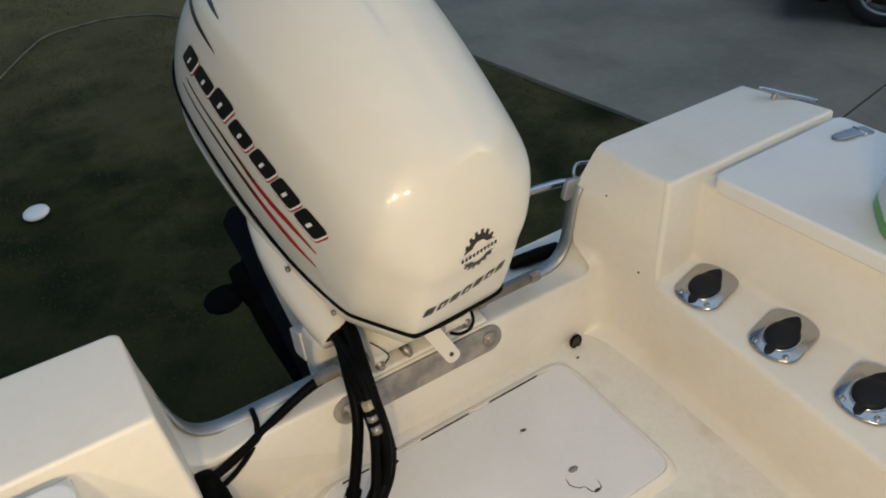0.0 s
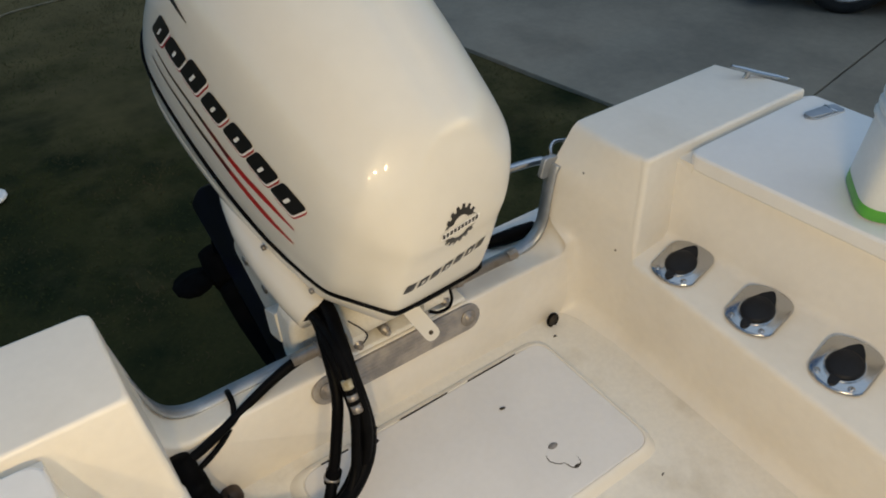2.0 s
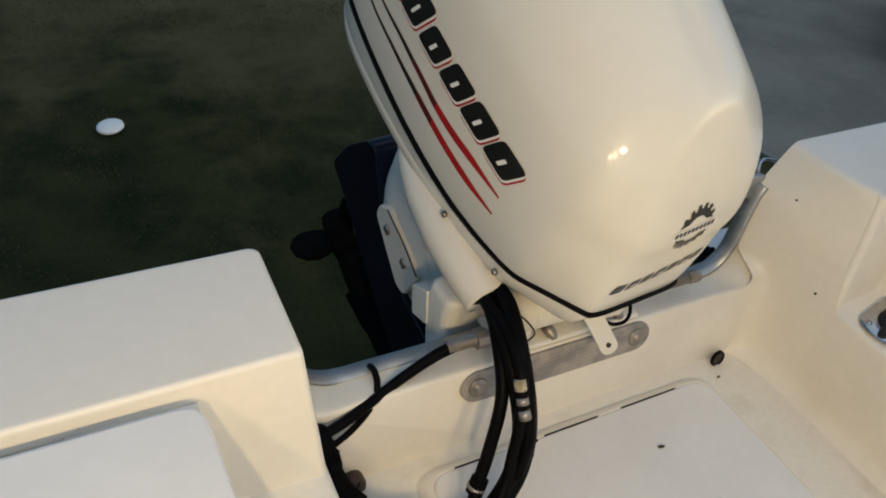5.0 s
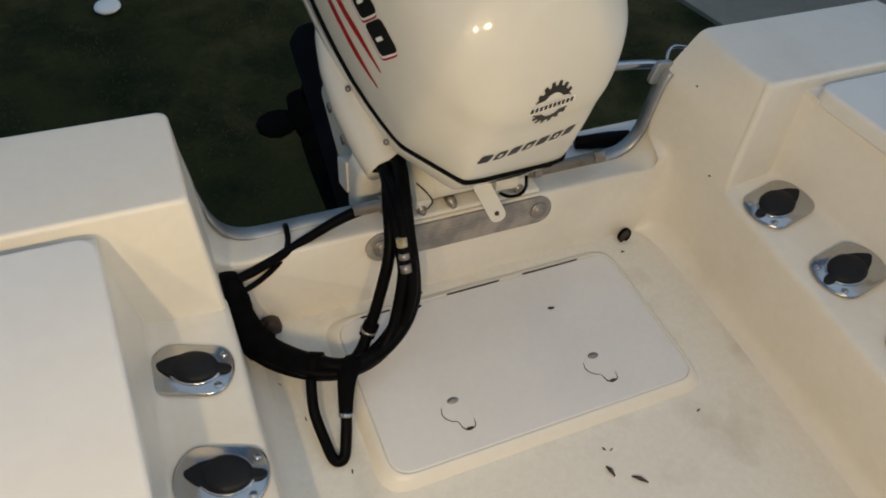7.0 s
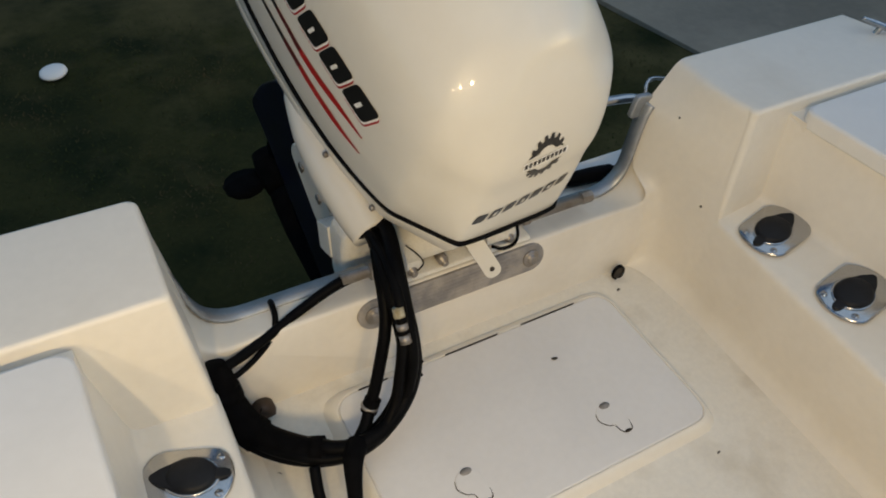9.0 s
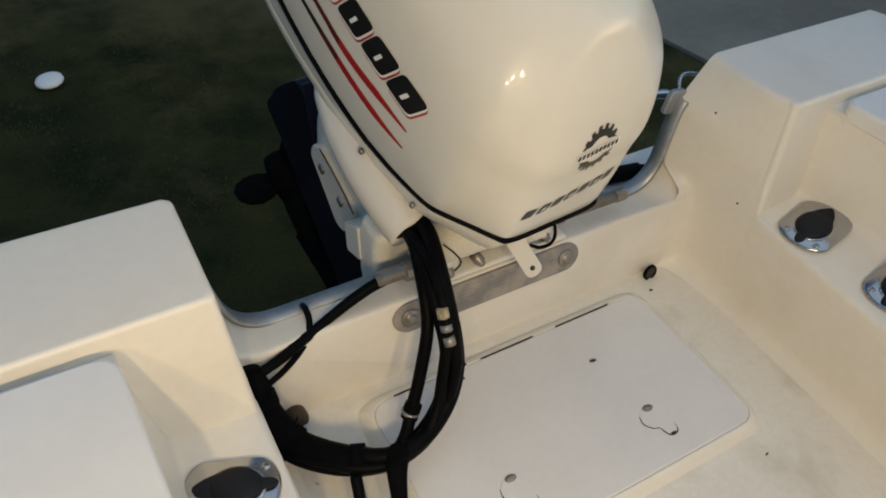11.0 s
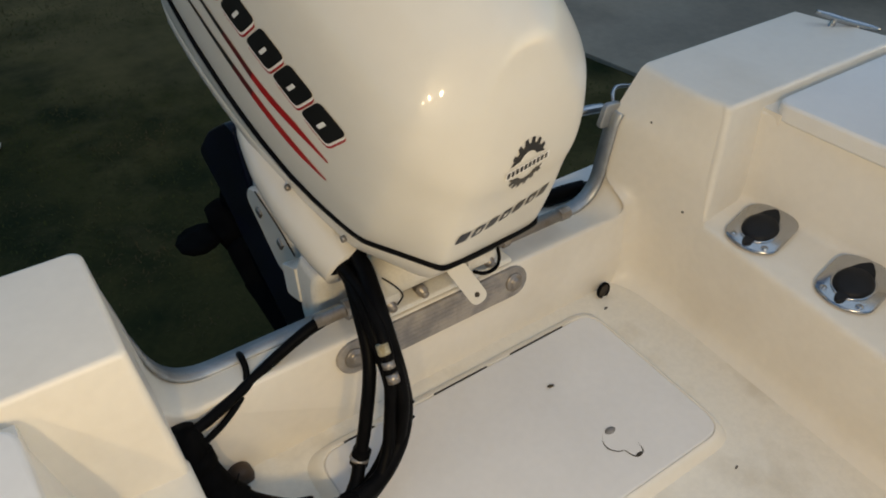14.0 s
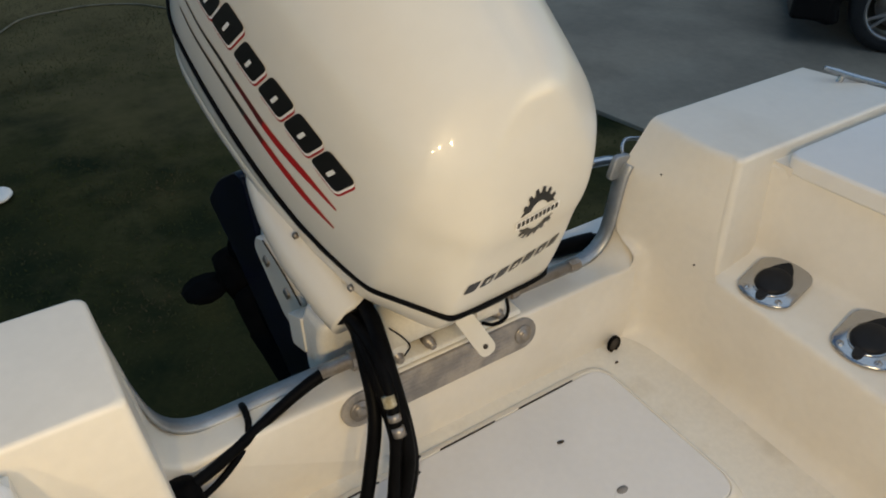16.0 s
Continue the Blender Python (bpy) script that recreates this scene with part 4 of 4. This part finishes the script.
def make_pan():
    """The lower cowling under the seam."""
    n = len(PLAN)
    rings = []
    for k, (drop, share) in enumerate(((-0.004, 0.985), (0.012, 0.996), (0.030, 0.985), (0.048, 0.94), (0.066, 0.78), (0.075, 0.45))):
        ring = []
        for u in range(n):
            p = shell_point(u, 0.0)
            c = Vector((OFF, 0.40, p.z))
            q = c + (p - c) * share
            taper = 1.0 + 0.9 * max(0.0, 1 - p.y / 0.25)
            ring.append((q.x, q.y, p.z - drop * taper))
        rings.append(ring)
    part("lower_cowling", loft(rings), PAINT, motor, "white lower cowling pan")
    # dark seal along the seam
    rings = []
    for u in range(n + 1):
        p = seal_point(u)
        out = Vector((p.x - OFF, p.y - 0.45, 0)).normalized()
        rings.append([p + out * 0.0005 + Vector((0, 0, -0.003)), p + out * 0.0055 + Vector((0, 0, -0.001)), p + out * 0.0080 + Vector((0, 0, 0.0105)), p + out * 0.0 + Vector((0, 0, 0.0135)), p - out * 0.006])
    part("seam_seal", loft(rings, caps=False), RUBBER, motor, "black rubber seal along the seam")
    slot = tube([(-0.03, -0.014, -0.060), (0.05, -0.014, -0.078), (0.125, -0.010, -0.096)], [0.001, 0.003, 0.0015], 8)
    part("latch_slot", slot, DECAL_BLACK, motor)
    for x, y, z in ((-0.203, 0.135, -0.066), (-0.216, 0.285, -0.112)):
        part("side_screw", loft([[(x - d, y + r * math.cos(a), z + r * math.sin(a)) for a in (math.tau * k / 14 for k in range(14))] for r, d in ((0.0065, -0.004), (0.0065, 0.003), (0.004, 0.0045))]), TUBE_GREY, motor)


make_pan()


def make_rigging_tube():
    axis = [(-0.183, 0.110, -0.160), (-0.186, 0.17, -0.166), (-0.186, 0.27, -0.176), (-0.180, 0.37, -0.186), (-0.17, 0.46, -0.188), (-0.155, 0.53, -0.180)]
    radius = [0.049, 0.053, 0.055, 0.050, 0.036, 0.012]
    part("rigging_tube", tube(axis, radius, 20), PAINT, motor, "white moulded cable outlet")
    part("outlet_mouth", loft([[(-0.183 + r * math.cos(a), d, -0.160 + r * math.sin(a)) for a in (math.tau * k / 24 for k in range(24))] for r, d in ((0.043, 0.112), (0.043, 0.1085), (0.03, 0.108))]), RUBBER, motor)
    top, end = Vector((0.207, 0.022, 0.305)), Vector((0.241, -0.019, 0.233))
    d = (end - top).normalized()
    w = d.cross(Vector((-0.35, -0.60, 0.72))).normalized()
    n = w.cross(d)
    long = (end - top).length
    bm = prism(rounded([(-0.019, -0.02), (0.019, -0.02), (0.019, long), (-0.019, long)], [0.003, 0.003, 0.0185, 0.0185], 6), -0.002, 0.003)
    bm.transform(MOTOR.inverted() @ Matrix.Translation(top) @ Matrix((w, d, n)).transposed().to_4x4())
    lug = part("front_lug", bm, PAINT, motor, "white steel lug with a hole", bevel=0.001, segments=2)
    bm = loft([[(0.0055 * math.cos(a), long - 0.02 + 0.0055 * math.sin(a), z) for a in (math.tau * k / 14 for k in range(14))] for z in (-0.003, 0.0036)])
    bm.transform(MOTOR.inverted() @ Matrix.Translation(top) @ Matrix((w, d, n)).transposed().to_4x4())
    part("hole", bm, DARK_GAP, lug)


make_rigging_tube()


def ellipse(cx, cy, rx, ry, z, n=24, power=2.0):
    out = []
    for k in range(n):
        c, s = math.cos(math.tau * k / n), math.sin(math.tau * k / n)
        out.append((cx + rx * math.copysign(abs(c) ** (2 / power), c), cy + ry * math.copysign(abs(s) ** (2 / power), s), z))
    return out


def make_leg():
    # midsection, then the dark leg with its gearcase
    part("midsection", loft([ellipse(0, 0.36, 0.09, 0.26, -0.20, power=2.8), ellipse(0, 0.38, 0.085, 0.24, -0.34, power=2.8), ellipse(0, 0.40, 0.075, 0.23, -0.48, power=2.6), ellipse(0, 0.39, 0.070, 0.23, -0.60, power=2.4), ellipse(0, 0.38, 0.066, 0.22, -0.69, power=2.2), ellipse(0, 0.36, 0.060, 0.20, -0.75, power=2.2)]), BRACKET_WHITE, motor, "white motor midsection")
    for s in (-1, 1):
        cover = part("mount_cover", prism(rounded([(0.305, -0.735), (0.345, -0.752), (0.535, -0.668), (0.54, -0.62), (0.505, -0.588), (0.40, -0.590), (0.305, -0.605)], 0.02, 4), s * 0.058, s * 0.082, "x"), PAINT, motor, "white side cover with two square bolts", bevel=0.008)
        part("cover_groove", tube([(s * 0.0832, 0.505, -0.589), (s * 0.0832, 0.40, -0.591), (s * 0.0832, 0.31, -0.607)], 0.0022, 6), DARK_GAP, cover)
        for y in (0.367, 0.470):
            part("bolt", prism(rounded([(y - 0.012, -0.656), (y + 0.012, -0.652), (y + 0.012, -0.628), (y - 0.012, -0.632)], 0.004, 3), s * 0.080, s * 0.087, "x"), TUBE_GREY, cover)
    slab = [(0.795, -0.83), (0.765, -0.69), (0.70, -0.56), (0.665, -0.548), (0.545, -0.685), (0.34, -0.79), (0.10, -0.77), (0.04, -0.95), (0.12, -1.05), (0.23, -1.035), (0.505, -0.937), (0.65, -0.872)]
    leg = part("leg", prism(rounded(slab, 0.03, 4), -0.06, 0.06, "x"), NAVY, motor, "dark navy lower leg", bevel=0.022, segments=4)
    part("strut", loft([ellipse(0, 0.40, 0.04, 0.26, -0.90, power=2.1), ellipse(0, 0.38, 0.035, 0.21, -0.98), ellipse(0, 0.36, 0.03, 0.18, -1.12)]), BLACK_PAINT, motor)
    part("trim_tab", prism(rounded([(0.56, -0.93), (0.66, -0.885), (0.69, -0.90), (0.60, -0.985)], 0.01, 3), -0.03, -0.022, "x"), TUBE_GREY, motor, "grey metal tab")
    part("gearcase", loft([[(r * math.cos(a), y, -1.14 + r * math.sin(a)) for a in (math.tau * k / 24 for k in range(24))] for y, r in ((0.06, 0.006), (0.09, 0.03), (0.15, 0.05), (0.26, 0.062), (0.45, 0.062), (0.56, 0.055), (0.595, 0.05))]), BLACK_PAINT, motor, "black gearcase")
    part("skeg", prism([(0.18, -1.16), (0.50, -1.16), (0.52, -1.34), (0.38, -1.32)], -0.008, 0.008, "x"), BLACK_PAINT, motor, bevel=0.004, segments=2)
    prop = part("propeller", loft([[(r * math.cos(a), y, -1.14 + r * math.sin(a)) for a in (math.tau * k / 24 for k in range(24))] for y, r in ((0.60, 0.052), (0.63, 0.056), (0.71, 0.052), (0.75, 0.044))]), BLACK_PAINT, motor, "black propeller hub with three blades")
    for k in range(3):
        a = math.tau * k / 3 + math.pi + 0.15
        rad, tan = Vector((math.cos(a), 0, math.sin(a))), Vector((-math.sin(a), 0, math.cos(a)))
        c = Vector((0, 0.67, -1.14))
        rings = []
        for f, w in ((0.045, 0.05), (0.08, 0.075), (0.12, 0.088), (0.155, 0.075), (0.178, 0.035)):
            tilt = 1.15 - 1.5 * f
            d = tan * math.cos(tilt) + Vector((0, 1, 0)) * math.sin(tilt)
            nrm = d.cross(rad).normalized()
            rings.append([c + rad * f + d * w * q + nrm * h for q, h in ((-1, 0), (-0.4, 0.005), (0.4, 0.005), (1, 0), (0.4, -0.003), (-0.4, -0.003))])
        part("blade", loft(rings), BLACK_PAINT, prop)


make_leg()


def make_bracket():
    """What clamps the motor to the transom: it stays with the boat when the motor tilts."""
    b = thing("motor_bracket", "white clamp bracket with a greasy grey tilt tube across the transom", "motor bracket")
    for x in (0.105, 0.345):
        part("clamp_arm", prism(rounded([(0.092, 0.24), (0.12, 0.262), (0.20, 0.25), (0.30, 0.20), (0.33, 0.05), (0.27, -0.28), (0.205, -0.28), (0.205, 0.185), (0.105, 0.200), (0.092, 0.205)], 0.015, 3), x - 0.018, x + 0.018, "x"), BRACKET_WHITE, b, bevel=0.006, segments=2)
    part("swivel_block", loft([[(0.225 + a * 0.095, 0.265 + c * 0.075, z) for a, c in ((-1, -1), (1, -1), (1, 1), (-1, 1))] for z in (-0.22, 0.02, 0.17, 0.235)]), BRACKET_WHITE, b, bevel=0.02)
    part("swivel_casting", loft([[(0.05 + a * 0.058 * f, 0.27 + c * 0.05, z) for a, c in ((-1, -1), (1, -1), (1, 1), (-1, 1))] for z, f in ((-0.05, 0.8), (0.08, 1.0), (0.19, 1.0), (0.235, 0.85))]), BRACKET_WHITE, b, "white rounded swivel casting", bevel=0.024, segments=4)
    part("stop_lug", prism(rounded([(0.295, 0.110), (0.37, 0.082), (0.378, 0.165), (0.305, 0.200)], 0.008, 3), -0.012, 0.045, "x"), BRACKET_WHITE, b, bevel=0.008)
    part("tilt_tube", rod((-0.05, 0.128, 0.212), (0.585, 0.128, 0.212), 0.0135), TUBE_GREY, b, "greasy grey steel tube")
    for x0, x1, r in ((0.012, 0.038, 0.022), (0.40, 0.42, 0.018), (0.57, 0.60, 0.016)):
        part("tube_nut", rod((x0, 0.128, 0.212), (x1, 0.128, 0.212), r, 8), TUBE_GREY, b, bevel=0.002, segments=2)
    for x in (0.10, 0.175, 0.345):
        part("bolt", loft([[(x + r * math.cos(a), 0.094 - d, 0.205 + r * math.sin(a)) for a in (math.tau * k / 12 for k in range(12))] for r, d in ((0.012, -0.02), (0.012, 0.004), (0.008, 0.004), (0.008, 0.014), (0.005, 0.016))]), TUBE_GREY, b)
    part("trim_block", prism(rounded([(0.055, 0.240), (0.115, 0.240), (0.125, 0.300), (0.062, 0.296)], 0.012, 3), 0.262, 0.318, "x"), BRACKET_WHITE, b, bevel=0.008)
    part("base_strip", prism(rounded([(0.082, 0.184), (0.20, 0.184), (0.20, 0.194), (0.086, 0.194)], 0.005, 3), 0.06, 0.40, "x"), BRACKET_WHITE, b, bevel=0.003, segments=2)
    part("cross_pipe", rod((0.09, 0.128, 0.258), (0.36, 0.128, 0.258), 0.044, 24), BRACKET_WHITE, b, "white swivel pipe with rust stains")
    part("grease_line", tube([(0.084, 0.095, 0.287), (0.104, 0.080, 0.266), (0.118, 0.077, 0.238), (0.112, 0.088, 0.207)], 0.0017, 6), RUBBER, b)
    part("wire", tube([(0.272, 0.052, 0.243), (0.295, 0.046, 0.232), (0.325, 0.048, 0.230), (0.342, 0.058, 0.240), (0.345, 0.07, 0.262)], 0.0042, 6), RUBBER, b)
    part("rubber_boot", rod((0.40, 0.115, 0.240), (0.435, 0.112, 0.242), 0.009, 12), RUBBER, b)


make_bracket()


# ---- hoses and cables ----
def make_hoses():
    h = thing("hose_bundle", "looped black rubber hoses and cables from the motor to the side", "hoses")
    main = [(0.016, 0.23, 0.350), (0.026, 0.16, 0.330), (0.030, 0.095, 0.335), (0.018, 0.02, 0.330), (0.006, -0.05, 0.29), (0.000, -0.092, 0.22), (-0.008, -0.112, 0.15), (-0.036, -0.135, 0.098), (-0.09, -0.158, 0.068), (-0.16, -0.163, 0.062), (-0.225, -0.135, 0.058), (-0.295, -0.06, 0.042), (-0.338, 0.005, 0.075), (-0.347, 0.04, 0.125)]
    offsets = ((0.008, 0.002, 0.007, 0.0165), (-0.011, 0.009, -0.004, 0.0150), (-0.004, -0.010, -0.011, 0.0125), (-0.015, -0.007, 0.009, 0.0115))
    for k, (dx, dy, dz, r) in enumerate(offsets):
        pts = [(x + dx + 0.006 * math.sin(i * 1.3 + k), y + dy + 0.006 * math.cos(i * 1.1 + 2 * k), z + dz + 0.005 * math.sin(i * 0.9 + 3 * k)) for i, (x, y, z) in enumerate(main)]
        part("hose", tube(pts, r, 12), RUBBER, h)
    thin = [(0.02, 0.11, 0.32), (-0.005, 0.03, 0.315), (-0.027, -0.045, 0.25), (-0.062, -0.085, 0.16), (-0.09, -0.108, 0.100), (-0.115, -0.135, 0.075), (-0.14, -0.155, 0.066)]
    part("hose", tube(thin, 0.0125, 10), RUBBER, h)
    part("coupling", rod((-0.083, -0.103, 0.106), (-0.098, -0.112, 0.080), 0.017, 14), SLEEVE, h)
    part("coupling", rod((-0.092, -0.108, 0.095), (-0.094, -0.109, 0.090), 0.0185, 14), TUBE_GREY, h, "greenish metal hose clip")
    part("wire", tube([(0.0, -0.05, 0.30), (-0.012, -0.075, 0.25), (-0.02, -0.10, 0.20), (0.0, -0.12, 0.16)], 0.005, 8), RUBBER, h)
    # pale printed band and the metal clips on the front hose
    for z0, z1, m, lab in ((0.300, 0.284, LABEL_PALE, "yellowed label band"), (0.272, 0.262, TUBE_GREY, "metal hose clip"), (0.252, 0.238, TUBE_GREY, "metal hose clip")):
        f = lambda z: (0.002, -0.055 - (0.29 - z) * 0.62, z)
        part("clip", rod(f(z0), f(z1), 0.0115, 12), m, h, lab).matrix_basis = Matrix.Translation((-0.013, -0.016, 0.004))
    part("tee", tube([(-0.145, -0.165, 0.075), (-0.168, -0.20, 0.085), (-0.182, -0.235, 0.070), (-0.19, -0.26, 0.045)], [0.022, 0.020, 0.016, 0.014], 12), SLEEVE, h, "taped hose junction")
    part("hose", tube([(-0.186, -0.25, 0.055), (-0.198, -0.285, 0.018), (-0.213, -0.318, -0.010), (-0.232, -0.315, -0.014), (-0.24, -0.27, 0.0), (-0.245, -0.22, 0.03), (-0.235, -0.165, 0.06)], 0.0115, 10), RUBBER, h)
    part("clip", rod((-0.189, -0.256, 0.049), (-0.191, -0.262, 0.043), 0.0145, 12), CHROME, h)
    part("bundle_sleeve", tube([(-0.20, -0.148, 0.058), (-0.25, -0.115, 0.05), (-0.302, -0.05, 0.042), (-0.338, 0.005, 0.085), (-0.348, 0.045, 0.15), (-0.348, 0.06, 0.178)], [0.026, 0.028, 0.033, 0.036, 0.034, 0.026], 14), SLEEVE, h, "black braided sleeve over the hoses")
    part("steering_cable", tube([(-0.03, 0.128, 0.212), (-0.08, 0.125, 0.200), (-0.15, 0.112, 0.182), (-0.22, 0.090, 0.169), (-0.29, 0.063, 0.166), (-0.34, 0.05, 0.165)], [0.0130, 0.0120, 0.0108, 0.0105, 0.0105, 0.0105], 12), RUBBER, h)
    part("cable", tube([(-0.193, 0.178, 0.164), (-0.197, 0.145, 0.186), (-0.202, 0.115, 0.178), (-0.222, 0.09, 0.156), (-0.275, 0.06, 0.140), (-0.335, 0.04, 0.130)], 0.0065, 10), RUBBER, h)
    for a, c, r in (((-0.205, -0.142, 0.058), (-0.228, -0.130, 0.055), 0.031), ((-0.305, -0.045, 0.043), (-0.318, -0.025, 0.050), 0.0365), ((-0.343, 0.02, 0.105), (-0.346, 0.033, 0.13), 0.0375)):
        part("tape_wrap", rod(a, c, r, 14), SLEEVE, h)
    for a, c in (((-0.30, -0.03, 0.075), (-0.285, -0.015, 0.088)), ((-0.325, 0.01, 0.14), (-0.312, 0.02, 0.15))):
        part("tie_end", rod(a, c, 0.0018, 6), RUBBER, h)
    for z in (0.172, 0.128):
        part("tie_end", rod((0.012, -0.112, z), (0.024, -0.108, z - 0.001), 0.003, 6), RUBBER, h)


make_hoses()

knob = part("plug", loft([[(-0.273 + r * math.cos(a), 0.046 - d, -0.018 + r * math.sin(a)) for a in (math.tau * k / 24 for k in range(24))] for r, d in ((0.024, -0.03), (0.026, 0.0), (0.022, 0.010), (0.008, 0.013))]), BROWN)
tagged(knob, "brown rubber drain plug low in the transom", "plug")


# ---- behind the transom ----
def make_rail():
    r = thing("stern_rail", "bent stainless tube and end plate behind the transom", "rail")
    part("tube", tube([(0.40, 0.245, 0.405), (0.58, 0.245, 0.395), (0.74, 0.235, 0.385), (0.775, 0.215, 0.385)], 0.0115, 12), CHROME, r)
    part("end_plate", prism(rounded([(0.722, 0.360), (0.776, 0.356), (0.786, 0.414), (0.736, 0.420)], 0.014, 4), 0.184, 0.200, "y"), STEEL, r, bevel=0.004, segments=2)
    part("hook", tube([(0.770, 0.198, 0.405), (0.778, 0.212, 0.424), (0.800, 0.222, 0.432), (0.835, 0.215, 0.428)], 0.005, 10), CHROME, r)


make_rail()

plug = thing("hose_end", "black rubber hose end lying on the white step", "hose")
part("hose", tube([(0.64, 0.300, 0.114), (0.69, 0.287, 0.117), (0.74, 0.280, 0.118), (0.795, 0.272, 0.118)], [0.017, 0.021, 0.022, 0.021], 14), RUBBER, plug)
part("tip", rod((0.795, 0.272, 0.118), (0.812, 0.267, 0.118), 0.015, 12), SLEEVE, plug)


# ---- jug ----
def make_jug():
    j = thing("jug", "milky white plastic tub with a green foot band on the lid", "jug", at=pose(1.152, -0.492, RIM - 0.001, 0, 0, 40))
    sect = lambda r, z: [(x, y, z) for x, y, _ in ellipse(0, 0, r, r, 0, 40, 4.5)]
    part("body", loft([sect(0.094, 0.0), sect(0.100, 0.006), sect(0.100, 0.05), sect(0.092, 0.20), sect(0.086, 0.30), sect(0.070, 0.345), sect(0.040, 0.375), sect(0.034, 0.40)]), JUG_WHITE, j)
    part("label_band", loft([sect(0.0985, 0.004), sect(0.1015, 0.008), sect(0.1012, 0.030), sect(0.1003, 0.033)], caps=False), JUG_GREEN, j, "green band")
    rnd = random.Random(4)
    for k in range(5):
        for c in range(2):
            z, y = 0.055 + 0.022 * k, -0.055 + 0.042 * c + rnd.uniform(-0.006, 0.006)
            x = -0.1004 + 0.053 * (z - 0.05)
            part("print_bar", loft([[(x - 0.0012, y, z), (x + 0.002, y, z), (x + 0.002, y + 0.010, z), (x - 0.0012, y + 0.010, z)], [(x, y + 0.004, z + 0.016), (x + 0.003, y + 0.004, z + 0.016), (x + 0.003, y + 0.014, z + 0.016), (x, y + 0.014, z + 0.016)]]), JUG_GREY, j, smooth=False)
    for k in range(6):
        z = 0.185 + 0.024 * k
        r = 0.0925 - 0.06 * (z - 0.20)
        part("grip_rib", loft([sect(r, z - 0.009), sect(r + 0.006, z - 0.004), sect(r + 0.006, z + 0.004), sect(r - 0.001, z + 0.009)], caps=False), JUG_WHITE, j)
    part("cap", loft([ellipse(0, 0, 0.040, 0.040, z, 24) for z in (0.392, 0.425)]), JUG_WHITE, j, bevel=0.003, segments=2)


make_jug()

# small dark specks on the mouldings
for x, y, z, r in ((0.789, 0.096, 0.402, 0.0027), (0.798, -0.0365, 0.231, 0.0027)):
    speck = part("screw_hole", rod((x - 0.002, y, z), (x + 0.004, y, z), r, 10), DARK_GAP)
    tagged(speck, "tiny dark screw hole in the cream moulding", "hole")
make_debris("chip", "tiny dark chip of dirt beside the drain", "debris", [(0.643, 0.0, FLOOR + 0.0045), (0.648, 0.001, FLOOR + 0.006), (0.653, 0.0, FLOOR + 0.0045)], [0.001, 0.003, 0.001], DARK_GAP)
